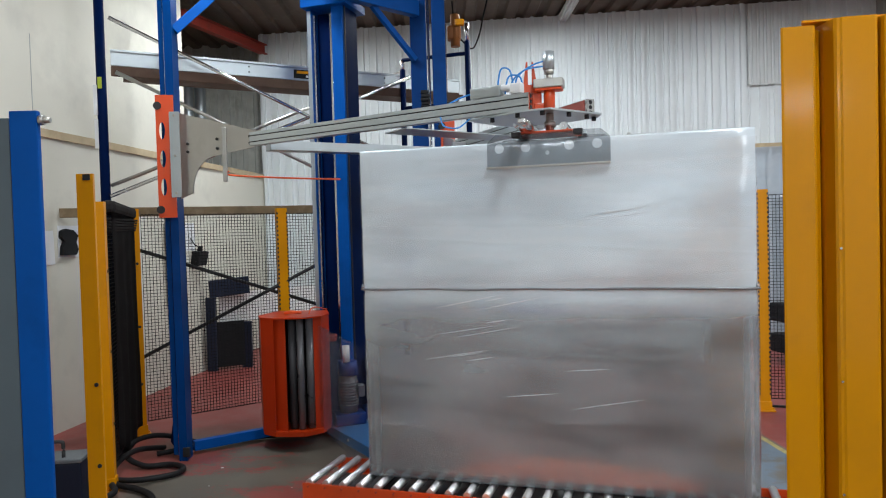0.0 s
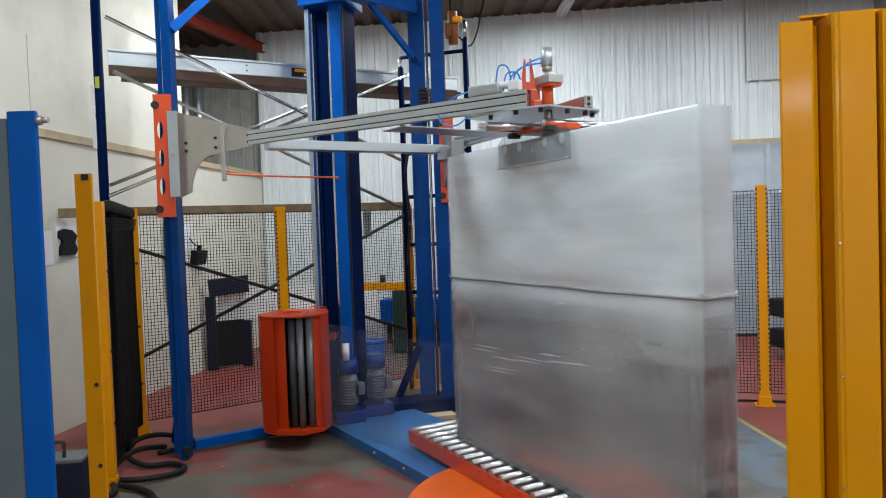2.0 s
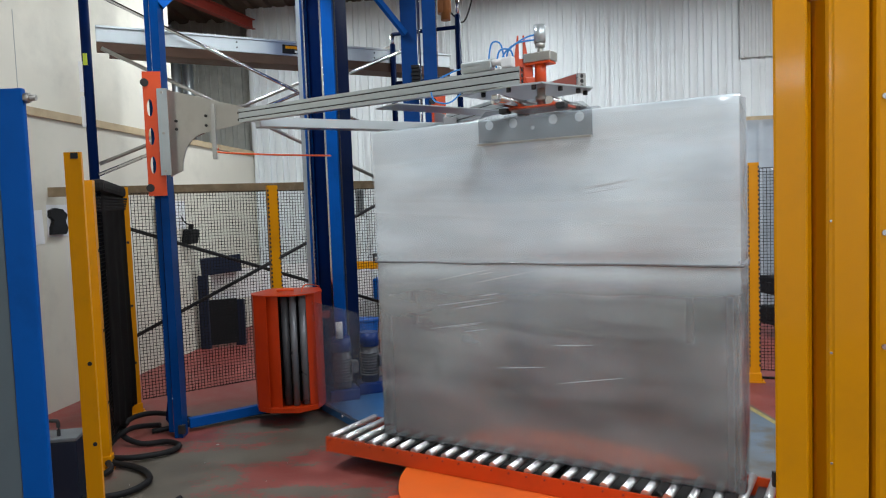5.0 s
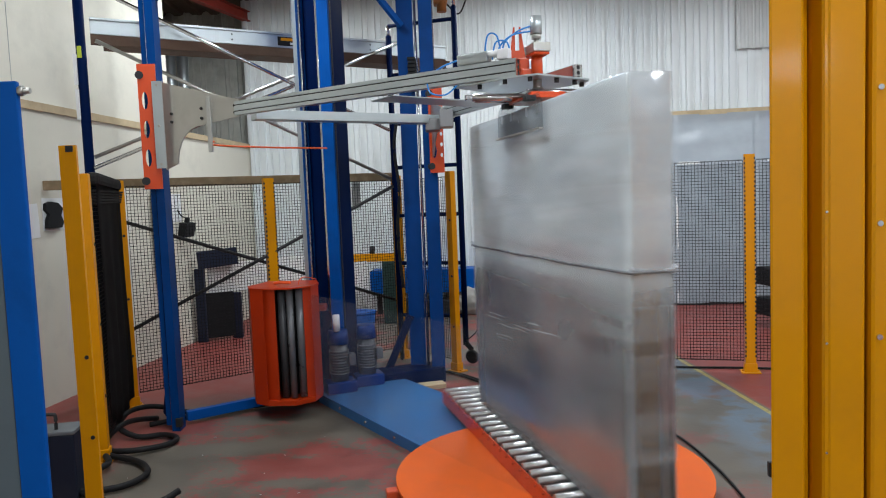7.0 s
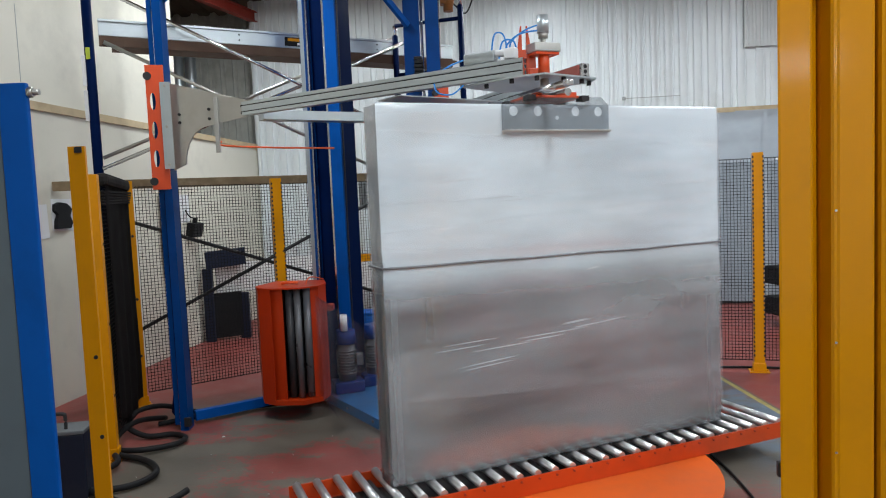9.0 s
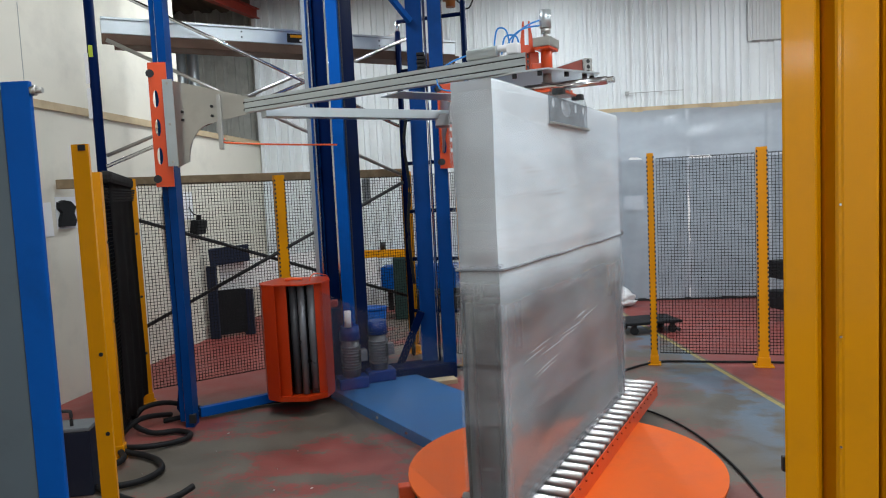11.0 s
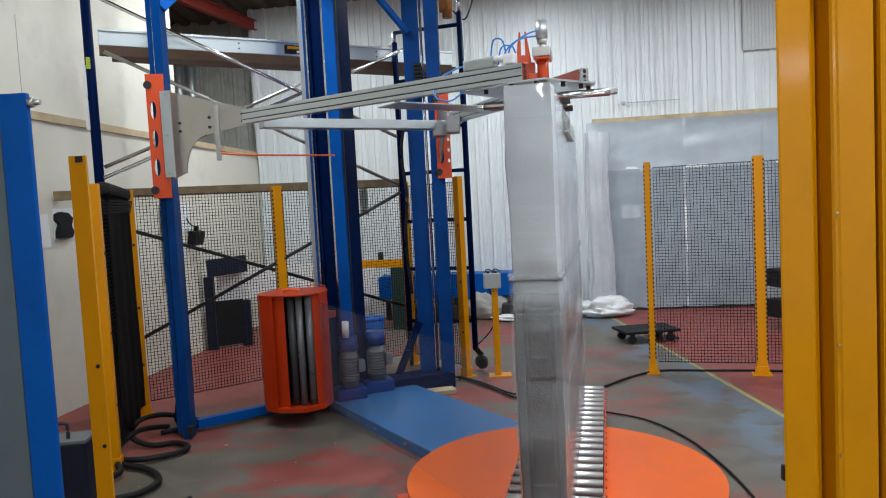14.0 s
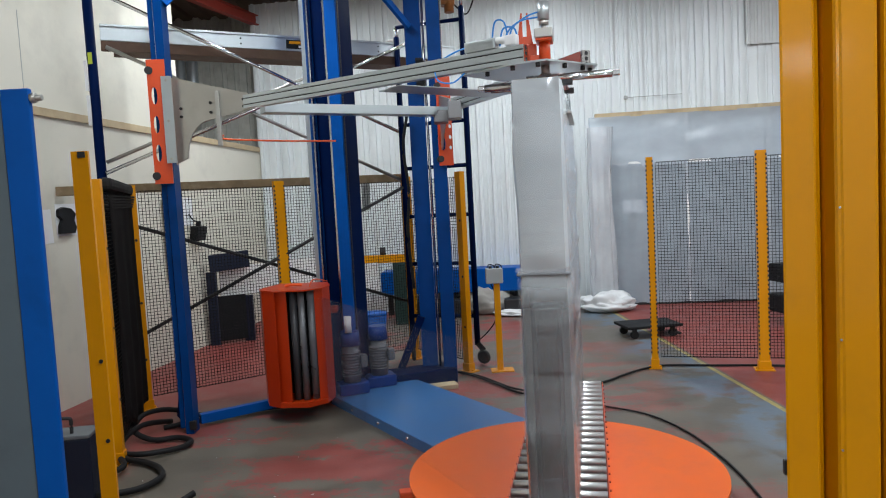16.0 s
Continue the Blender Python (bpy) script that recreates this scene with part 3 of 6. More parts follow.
hose(b, [(0.68, 9.8, 4.86), (0.62, 9.8, 4.62), (0.57, 9.8, 4.41), (0.50, 9.8, 4.24), (0.44, 9.8, 4.205), (0.38, 9.8, 4.26), (0.28, 9.8, 4.38), (0.22, 9.8, 4.6), (0.20, 9.8, 4.86)], 0.011)
tagged(part("cable_loop", b, M["black_rubber"]), "black cable hanging in a loop from the roof", "cable")

# ---- safety fences ----
def fence_post(parent, x, y, yaw, h=2.0, w=0.075, d=0.06, slots=False):
    """A folded yellow steel channel on a foot plate."""
    m = pose(x, y, 0, 0, 0, yaw)
    b = bmesh.new()
    t = 0.005
    out = [(-w / 2, -d / 2), (w / 2, -d / 2), (w / 2, d / 2), (w / 2 - t, d / 2), (w / 2 - t, -d / 2 + t), (-w / 2 + t, -d / 2 + t), (-w / 2 + t, d / 2), (-w / 2, d / 2)]
    slab(b, out, 0.012, h)
    box(b, (0, 0, h + 0.002), (w * 0.98, d * 0.98, 0.006))
    ob = part("post", b, M["yellow_paint"], parent)
    ob.matrix_basis = m
    b = bmesh.new()
    box(b, (0, 0.01, 0.006), (w * 1.9, d * 2.2, 0.012), 0.003)
    box(b, (0, 0, 0.05), (w * 1.25, d * 1.3, 0.08), 0.006)
    for sx in (-1, 1):
        rod(b, (sx * w * 0.75, 0.0, 0.012), (sx * w * 0.75, 0.0, 0.028), 0.009, 6)
    part("foot_plate", b, M["yellow_paint"], ob)
    b = bmesh.new()
    for z in (0.45, 0.95, 1.5) if not slots else np.arange(0.16, h - 0.03, 0.042):
        if slots:
            for sx in (-1, 1):
                box(b, (sx * (w / 2 - 0.003), -d / 2 + 0.002, z), (0.012, 0.014, 0.02))
        else:
            rod(b, (0.012, -d / 2 - 0.003, z), (0.012, -d / 2 + 0.003, z), 0.012, 10)
    tagged(part("mesh_clip" if slots else "bolt_hole", b, M["dark_metal"], ob, "dark mesh clips" if slots else "dark bolt heads"), kind="stuff")
    return ob


def wire_mesh(parent, p, q, z0, z1, cell=0.0285, wire=0.0040, sag=0.0):
    """A wire mesh panel of square cells."""
    p, q = Vector((*p, 0)), Vector((*q, 0))
    length = (q - p).length
    b = bmesh.new()
    n, k = int(length / cell), int((z1 - z0) / cell)
    V, F = [], []

    def wirebar(a, c):
        a, c = Vector(a), Vector(c)
        d = (c - a).normalized()
        u = Vector((0, 0, 1)) if abs(d.z) < 0.5 else (q - p).normalized()
        w2 = d.cross(u).normalized() * wire / 2
        u = u * wire / 2
        i = len(V)
        for e in (a, c):
            V.extend((e + u + w2, e - u + w2, e - u - w2, e + u - w2))
        for s in range(4):
            F.append((i + s, i + (s + 1) % 4, i + 4 + (s + 1) % 4, i + 4 + s))

    for i in range(n + 1):
        a = p.lerp(q, i / n)
        wirebar((a.x, a.y, z0), (a.x, a.y, z1))
    for j in range(k + 1):
        z = z0 + (z1 - z0) * j / k
        wirebar((p.x, p.y, z), (q.x, q.y, z))
    for z in (z0, z1):
        wirebar((p.x, p.y, z + 0.006), (q.x, q.y, z + 0.006))
    me = bpy.data.meshes.new("wire_mesh")
    me.from_pydata(V, [], F)
    me.materials.append(M["mesh_wire"])
    ob = tagged(new("wire_mesh", me), "black square wire mesh")
    ob.parent = parent
    return ob


def heading(p, q):
    return math.degrees(math.atan2(q[1] - p[1], q[0] - p[0]))


def fence(label, pts, height, slots, meshes, post_w=0.075, first_w=0.08):
    thing = tagged(new("safety_fence"), label, "fence", "safety fences")
    for i, p in enumerate(pts):
        a, c = (pts[i], pts[i + 1]) if i + 1 < len(pts) else (pts[i - 1], pts[i])
        fence_post(thing, *p, heading(a, c), height, (first_w if i == 0 else post_w) if i in slots else 0.08, 0.06, i in slots)
    for i in meshes:
        a, c = Vector(pts[i]), Vector(pts[i + 1])
        d = (c - a).normalized() * (post_w / 2 + 0.01)
        wire_mesh(thing, a + d, c - d, 0.11, height - 0.05)
    return thing


fence("yellow-posted safety fence with black wire mesh", [(1.955, 6.65), (2.875, 6.38), (3.80, 6.11), (4.75, 5.83)], 2.0, (0, 1, 2, 3), (0, 1, 2), 0.09, 0.062)
fence("yellow-posted safety fence with black mesh behind the machine", [(-2.33, 4.80), (-2.69, 6.13), (-1.585, 6.90), (-0.38, 7.62), (0.18, 6.90)], 1.97, (2, 3), (0, 1, 2, 3), 0.1)

# folded black cover sheet over the side mesh
b = bmesh.new()
P0, P1 = Vector((-2.36, 4.98, 0)), Vector((-2.66, 6.02, 0))
side = Vector((P1.y - P0.y, P0.x - P1.x, 0)).normalized()
rows_c = []
for i in range(41):
    u = i / 40
    low = 0.10 + 0.12 * max(0.0, 1 - u * 3.0) + 0.03 * math.sin(u * 9)
    col = []
    for j in range(19):
        z = low + (1.93 - low) * j / 18
        wave = (0.007 * math.sin(u * 21) + 0.014 * noise.noise((u * 6, z * 1.1, 2))) * (1.15 - j / 18)
        col.append(b.verts.new(P0.lerp(P1, u) + side * (wave + 0.02) + Vector((0, 0, z))))
    rows_c.append(col)
for u, v in zip(rows_c, rows_c[1:]):
    for j in range(18):
        b.faces.new((u[j], v[j], v[j + 1], u[j + 1])).smooth = True
bmesh.ops.solidify(b, geom=b.faces[:], thickness=0.006)
curtain = tagged(part("screen_curtain", b, M["curtain_black"]), "black screen curtain hung on the side fence", "curtain")
b = bmesh.new()
bar(b, (-2.36, 4.98, 1.95), (-2.66, 6.02, 1.93), 0.09, 0.09, 0.03)
part("hem_roll", b, M["curtain_black"], curtain)
for k in range(5):
    b = bmesh.new()
    bar(b, (-2.375 + 0.004 * k, 4.96, 1.86 - k * 0.022), (-2.645, 6.02, 1.87 - k * 0.02), 0.075 - k * 0.008, 0.016, 0.005)
    part("hem_fold", b, M["curtain_black"], curtain)

# tall yellow gate column in front of the fence
gate = tagged(new("gate_column"), "tall yellow steel gate column beside the fence", "column")
gate.matrix_basis = pose(-1.513, 3.03, 0, 0, 0, 0)
b = bmesh.new()
slab(b, [(-0.04, -0.03), (0.032, -0.03), (0.026, -0.004), (-0.034, -0.004)], 0, 2.0)
part("column", b, M["yellow_paint"], gate)
b = bmesh.new()
box(b, (0.005, -0.032, 1.985), (0.03, 0.006, 0.025))
for z in (0.75, 1.1):
    rod(b, (0.012, -0.034, z), (0.012, -0.028, z), 0.009, 10)
part("bolt", b, M["dark_metal"], gate, "dark bolts")

# ---- near guard columns of folded yellow sheet ----
guard = tagged(new("light_curtain_column"), "broad yellow folded-steel guard columns side by side", "guard column")
guard.matrix_basis = pose(1.058, 2.2, 0, 0, 0, -4)
TOP = 2.315
b = bmesh.new()
slab(b, [(0.0, 0.003), (0.006, -0.001), (0.09, -0.011), (0.098, -0.008), (0.102, 0.0), (0.104, 0.045), (0.136, 0.052), (0.136, 0.13), (0.09, 0.13)], 0, TOP)
part("front_column", b, M["guard_yellow"], guard)
b = bmesh.new()
slab(b, [(0.140, 0.03), (0.146, -0.022), (0.152, -0.030), (0.160, -0.031), (0.166, -0.036), (0.255, -0.046), (0.264, -0.043), (0.270, -0.032), (0.272, 0.16), (0.140, 0.16)], 0, TOP + 0.015)
part("second_column", b, M["guard_yellow"], guard)
b = bmesh.new()
slab(b, [(0.281, -0.03), (0.284, -0.044), (0.293, -0.050), (0.45, -0.062), (0.45, 0.16), (0.281, 0.16)], 0, TOP + 0.015)
part("third_column", b, M["guard_yellow"], guard)
b = bmesh.new()
slab(b, [(0.07, 0.02), (0.45, -0.03), (0.45, 0.16), (0.12, 0.13)], TOP + 0.017, TOP + 0.024)
part("cap", b, M["guard_yellow"], guard)
for z in (1.63, 1.22, 0.87):
    b = bmesh.new()
    rod(b, (0.1562, -0.029, z), (0.1558, -0.0345, z), 0.004, 10)
    part("rivet", b, M["bright_steel"], guard, "bright rivet")
    b = bmesh.new()
    rod(b, (0.305, -0.049, z + 0.37), (0.305, -0.056, z + 0.37), 0.009, 10)
    part("rivet", b, M["bright_steel"], guard, "bright rivet")
b = bmesh.new()
box(b, (0.006, 0.02, 0.80), (0.02, 0.02, 0.05), 0.004)
part("sensor", b, M["dark_metal"], guard, "black sensor head")

# ---- near cabinet: blue frame with grey door ----
cab = tagged(new("control_cabinet"), "grey control cabinet in a blue steel frame", "cabinet")
cab.matrix_basis = pose(-1.475, 2.6, 0, 0, 0, 0)
b = bmesh.new()
box(b, (-0.057, 0.012, 1.10), (0.105, 0.024, 2.2), 0.006)
part("frame_post", b, M["blue_paint"], cab)
b = bmesh.new()
box(b, (-0.40, 0.02, 1.09), (0.575, 0.03, 2.17), 0.004)
part("door", b, M["door_grey"], cab, "flat grey door")
b = bmesh.new()
rod(b, (-0.006, 0.012, 2.165), (0.038, 0.012, 2.165), 0.011, 8)
rod(b, (-0.002, 0.012, 2.165), (0.016, 0.012, 2.165), 0.019, 6)
part("bolt", b, M["sheet_steel"], cab, "steel bolt with nut")

# ---- box with a handle and loops of cable on the floor ----
tb = tagged(new("tool_case"), "dark steel case with lid coloured as lit and carrying handle", "case")
tb.matrix_basis = pose(-2.35, 4.23, 0, 0, 0, 8)
b = bmesh.new()
box(b, (0, 0, 0.20), (0.29, 0.20, 0.40), 0.012)
part("body", b, M["case_dark"], tb)
# lid is paler than the body: light from above put into its colour
b = bmesh.new()
box(b, (0, 0, 0.411), (0.30, 0.21, 0.022), 0.006)
part("lid", b, M["case_lit_top"], tb, "lid in lighter grey for the light on top")
b = bmesh.new()
hose(b, [(-0.07, -0.04, 0.42), (-0.07, -0.04, 0.50), (-0.055, -0.04, 0.515), (0.015, -0.04, 0.515), (0.03, -0.04, 0.50), (0.03, -0.04, 0.42)], 0.011)
part("handle", b, M["dark_metal"], tb, "dark tube handle")

for k, pts in enumerate((
        [(-2.05, 5.75, 0.03), (-2.35, 5.75, 0.10), (-2.48, 5.55, 0.12), (-2.45, 5.3, 0.08), (-2.27, 5.2, 0.03), (-2.08, 5.22, 0.03), (-1.95, 5.12, 0.03), (-1.99, 4.98, 0.03), (-2.2, 4.86, 0.04), (-2.45, 4.92, 0.04), (-2.55, 5.05, 0.03)],
        [(-2.3, 5.65, 0.03), (-2.4, 5.35, 0.10), (-2.42, 5.05, 0.08), (-2.32, 4.82, 0.04), (-2.12, 4.72, 0.03), (-1.98, 4.6, 0.03), (-1.9, 4.43, 0.03), (-1.98, 4.25, 0.03), (-2.2, 4.2, 0.03), (-2.3, 4.4, 0.03), (-2.22, 4.6, 0.05), (-2.3, 4.75, 0.05)],
        [(-2.3, 5.5, 0.025), (-1.7, 5.85, 0.025), (-1.2, 5.98, 0.025), (-0.95, 6.05, 0.025)],
        [(-2.2, 4.2, 0.03), (-1.95, 4.02, 0.03), (-1.75, 3.92, 0.03), (-1.62, 3.96, 0.05), (-1.55, 4.05, 0.07)])):
    b = bmesh.new()
    hose(b, pts, 0.021 if k < 2 else 0.02)
    tagged(part("power_cable", b, M["black_rubber"]), "thick black power cable looped on the floor", "cable", "cables on the floor")
for pts, r in (([(-0.04, 6.94, 0.016), (0.18, 6.71, 0.016), (0.42, 6.3, 0.016), (0.6, 5.98, 0.016), (0.9, 5.9, 0.016)], 0.011), ([(0.1, 6.85, 0.014), (0.3, 6.6, 0.014), (0.55, 6.15, 0.014), (0.8, 5.98, 0.014)], 0.009),
               ([(0.9, 5.9, 0.014), (1.37, 6.21, 0.014), (1.6, 6.42, 0.014), (1.84, 6.6, 0.014), (2.07, 6.68, 0.014), (2.5, 6.58, 0.014), (2.87, 6.50, 0.014), (3.6, 6.28, 0.014), (4.4, 6.05, 0.014)], 0.011),
               ([(0.95, 5.7, 0.011), (1.21, 5.5, 0.011), (1.48, 5.23, 0.011), (1.63, 4.79, 0.011), (1.67, 4.3, 0.011), (1.66, 3.9, 0.011), (1.6, 3.3, 0.011)], 0.0075)):
    b = bmesh.new()
    hose(b, pts, r)
    tagged(part("floor_cable", b, M["black_rubber"]), "black cable lying across the floor", "cable", "cables on the floor")

# ---- push-button box on a yellow stand, dolly ----
st = tagged(new("button_stand"), "grey push-button box on a yellow post", "control box")
st.matrix_basis = pose(0.49, 6.87, 0, 0, 0, 0)
b = bmesh.new()
box(b, (0, 0, 0.44), (0.06, 0.06, 0.86), 0.004)
box(b, (0.02, 0, 0.006), (0.22, 0.16, 0.012), 0.003)
part("post", b, M["yellow_paint"], st)
b = bmesh.new()
box(b, (-0.02, -0.01, 0.945), (0.165, 0.11, 0.145), 0.008)
part("box", b, M["grey_box"], st, "grey metal box")
for x in (-0.055, 0.015):
    b = bmesh.new()
    rod(b, (x, -0.01, 1.017), (x, -0.01, 1.04), 0.016, 12)
    hose(b, [(x - 0.03, 0.02, 1.02), (x - 0.01, 0.0, 1.055), (x + 0.03, 0.0, 1.045), (x + 0.045, 0.02, 1.02)], 0.005)
    part("button", b, M["dark_metal"], st, "dark guarded button")
b = bmesh.new()
hose(b, [(-0.06, 0.03, 0.88), (0.0, 0.06, 0.7), (-0.02, 0.06, 0.5), (-0.1, 0.08, 0.38), (-0.2, 0.05, 0.30)], 0.006)
part("lead", b, M["black_rubber"], st, "thin black lead")

dolly = tagged(new("moving_dolly"), "dark flat moving dolly on four castors", "dolly")
dolly.matrix_basis = pose(2.34, 8.22, -0.004, 0, 0, 8) @ Matrix.Diagonal((0.97, 1, 0.92, 1))
b = bmesh.new()
box(b, (0, 0, 0.145), (0.68, 0.46, 0.035), 0.012)
part("deck", b, M["black_panel"], dolly)
for x in (-0.24, 0.24):
    for y in (-0.16, 0.16):
        b = bmesh.new()
        rod(b, (x, y - 0.02, 0.05), (x, y + 0.02, 0.05), 0.05, 14)
        bar(b, (x, y, 0.05), (x, y, 0.128), 0.055, 0.03, up=(0, 1, 0))
        part("castor", b, M["dark_metal"], dolly)
b = bmesh.new()
rod(b, (0.26, -0.3, 0.06), (0.26, -0.22, 0.06), 0.02, 8)
part("strap", b, M["dark_metal"], dolly)

# ---- turntable ----
CX, CY = 0.631, 4.024
RAD = 0.905
tt = tagged(new("turntable"), "orange round turntable low on the floor", "turntable")
tt.matrix_basis = pose(CX, CY, 0)
b = bmesh.new()
rod(b, (0, 0, 0.0), (0, 0, 0.075), RAD - 0.06, 72)
part("base_drum", b, M["dark_blue_and_shade"], tt, "dark blue base drum")
b = bmesh.new()
rod(b, (0, 0, 0.095), (0, 0, 0.115), RAD, 96)
disc = part("disc", b, M["table_orange"], tt, "smooth orange steel disc")
for a in (190, 222):
    b = bmesh.new()
    m = pose(0, 0, 0, 0, 0, a)
    box(b, m @ Vector((RAD + 0.02, 0, 0.05)), (0.09, 0.07, 0.10), 0.008, m)
    part("bracket", b, M["orange_paint"], tt, "orange side bracket")
b = bmesh.new()
box(b, (RAD - 0.03, 0, 0.06), (0.012, 0.05, 0.05))
block = part("skirt_block", b, M["black_rubber"], tt, "dark skirt block")
for k in range(1, 24):
    again("skirt_block", block, pose(0, 0, 0, 0, 0, k * 15), tt)

# ---- roller conveyor on the disc: its length is local x ----
conv = tagged(new("roller_conveyor"), "orange roller conveyor with steel rollers on the turntable", "conveyor")
CL, CW = 1.52, 0.25
ROLLERS = 28
PITCH = 2.96 / (ROLLERS - 1)
for s in (-1, 1):
    b = bmesh.new()
    y0, y1 = s * CW, s * (CW - 0.045)
    slab(b, [(-CL, y0), (CL, y0), (CL, y0 - s * 0.006), (-CL, y0 - s * 0.006)], 0.118, 0.217)
    slab(b, [(-CL, y0 - s * 0.006), (CL, y0 - s * 0.006), (CL, y1), (-CL, y1)], 0.116, 0.122)
    part("side_channel", b, M["orange_paint"], conv)
    b = bmesh.new()
    rod(b, (0, s * 0.0005, 0), (0, s * 0.009, 0), 0.006, 6)
    nut = part("axle_nut", b, M["red_steel"], conv)
    nut.matrix_basis = pose(-CL + 0.04, s * CW, 0.198)
    for k in range(1, ROLLERS):
        again("axle_nut", nut, pose(-CL + 0.04 + k * PITCH, s * CW, 0.198), conv)
b = bmesh.new()
rod(b, (0, -CW + 0.012, 0), (0, CW - 0.012, 0), 0.0225, 14)
first = part("roller", b, M["roller_steel"], conv)
first.matrix_basis = pose(-CL + 0.04, 0, 0.2165)
for k in range(1, ROLLERS):
    again("roller", first, pose(-CL + 0.04 + k * PITCH, 0, 0.2165, 0, 0, 0), conv)
# dark sheet added below the rollers to blacken the shaded gaps
b = bmesh.new()
box(b, (0, 0, 0.130), (2 * CL - 0.02, 2 * CW - 0.10, 0.004))
part("gap_shade", b, M["dark_metal"], conv, "dark sheet for the shade between the rollers")
for x in (-1.1, 0, 1.1):
    b = bmesh.new()
    box(b, (x, 0, 0.155), (0.06, 2 * CW - 0.02, 0.03))
    part("cross_member", b, M["dark_metal"], conv)

# ---- the wrapped load: its length is local x, standing on the rollers ----
U1, U2, W, Z0, Z1 = 1.046, 1.143, 0.215, 0.2405, 2.204
load = tagged(new("wrapped_load"), "tall slab of sheet goods wrapped in milky stretch film", "wrapped load")
b = bmesh.new()
nx, ny, nz = 44, 6, 40


def load_point(x, y, z):
    """Film drawn tight over the slab, with slack and bulges."""
    fx, fz = (x + U1) / (U1 + U2), (z - Z0) / (Z1 - Z0)
    edge = min(fx, 1 - fx, fz * 0.9, (1 - fz) * 0.9)
    k = 0.004 * noise.noise((x * 3, y * 9, z * 4)) + 0.006 * noise.noise((x * 0.9 + 4, y * 6, z * 2.2))
    k += 0.003 * math.sin((z * 4 + x * 0.7) * 2.3) * min(1, edge * 8)
    belt = math.exp(-((z - 1.375) / 0.035) ** 2)
    s = 1 if y > 0 else -1
    slack = min(1, max(0, edge) * 7) * min(1, max(0, (2.02 - z) * 8)) * (1 - belt)
    k += slack * (0.010 + 0.030 * noise.noise((x * 1.1 + 2 * s, s * 3.0, z * 1.9)))
    waist = 1.0 - 0.02 * belt
    taper = 1 - 0.10 * max(0, 0.02 - min(fx, 1 - fx)) / 0.02
    out = 0.0
    if fx < 0.01 or fx > 0.99:
        swell = max(0.0, 1 - (2 * y / W) ** 2)
        out = (1 if fx > 0.5 else -1) * swell * ((0.010 + 0.012 * noise.noise((y * 4, z * 2.6, fx * 5))) * (1 - belt) - 0.030 * max(0.0, (z - 1.88) / 0.32) ** 2)
    return Vector((x * (1 - 0.004 * belt) + out, (y + s * k * (abs(y) / (W / 2))) * waist * taper, z))


def grid(o, ua, va, nu, nv):
    g = [[b.verts.new(load_point(*(o + ua * (i / nu) + va * (j / nv)))) for j in range(nv + 1)] for i in range(nu + 1)]
    for i in range(nu):
        for j in range(nv):
            b.faces.new((g[i][j], g[i + 1][j], g[i + 1][j + 1], g[i][j + 1])).smooth = True


LX, LZ = Vector((U1 + U2, 0, 0)), Vector((0, 0, Z1 - Z0))
LY = Vector((0, W, 0))
o0 = Vector((-U1, -W / 2, Z0))
grid(o0, LX, LZ, nx, nz)
grid(o0 + LY, LX, LZ, nx, nz)
grid(o0, LX, LY, nx, ny)
grid(o0 + LZ, LX, LY, nx, ny)
bmesh.ops.remove_doubles(b, verts=b.verts, dist=0.0008)
body = part("wrapped_body", b, M["wrap"], load)
mat("edge_board", (0.085, 0.060, 0.056), 0.6, var=0.4, scale=3, dirt=(0.17, 0.10, 0.085), dirt_amount=0.8, dirt_scale=2)
mat("corner_film", (0.56, 0.60, 0.63), 0.5, var=0.15, scale=2)
mat("upper_goods", (0.66, 0.68, 0.70), 0.5, var=0.1, scale=1.5)
mat("lower_goods", (0.145, 0.130, 0.137), 0.55, var=0.2, scale=1.2, dirt=(0.16, 0.13, 0.12), dirt_amount=0.6, dirt_scale=1.4)
for name, x0, x1, z0, z1, mt in (("upper_sheets", -1.0, 1.09, 1.40, 2.17, "upper_goods"), ("lower_sheets", -0.98, 1.07, 0.25, 1.22, "lower_goods")):
    b = bmesh.new()
    box(b, ((x0 + x1) / 2, 0, (z0 + z1) / 2), (x1 - x0, W - 0.075, z1 - z0), 0.008)
    part(name, b, M[mt], load, "stack of sheets under the film")
    for x in (x0 - 0.012, x1 + 0.012):
        b = bmesh.new()
        box(b, (x, 0, z0 + (z1 - z0) * (0.15 if z0 > 1 else 0.5)), (0.02, W * 0.44, (z1 - z0) * (0.31 if z0 > 1 else 0.99)), 0.009)
        part("edge_board", b, M["edge_board"], load, "dark edge board under the film")
        # pale strips added for the whitish film gathered at the corners
        for y in (-1, 1):
            b = bmesh.new()
            box(b, (x, y * W * 0.385, (z0 + z1) / 2), (0.03, W * 0.15, z1 - z0), 0.008)
            part("corner_film", b, M["corner_film"], load, "pale strip for the gathered film at the corner")
for x in (-0.80, 0.88):
    b = bmesh.new()
    box(b, (x, 0, 1.13), (0.035, W - 0.035, 0.30), 0.004)
    part("spacer_board", b, M["black_panel"], load, "dark spacer board under the film")
bv = body.modifiers.new("soft_edges", 'BEVEL')
bv.width, bv.segments, bv.limit_method, bv.angle_limit = 0.014, 3, 'ANGLE', radians(55)
for o in (o0, o0 + LX):
    b = bmesh.new()
    grid(o, LY, LZ, 14, nz)
    part("end_film", b, M["wrap_clear"], load, "clear glossy film over the end")
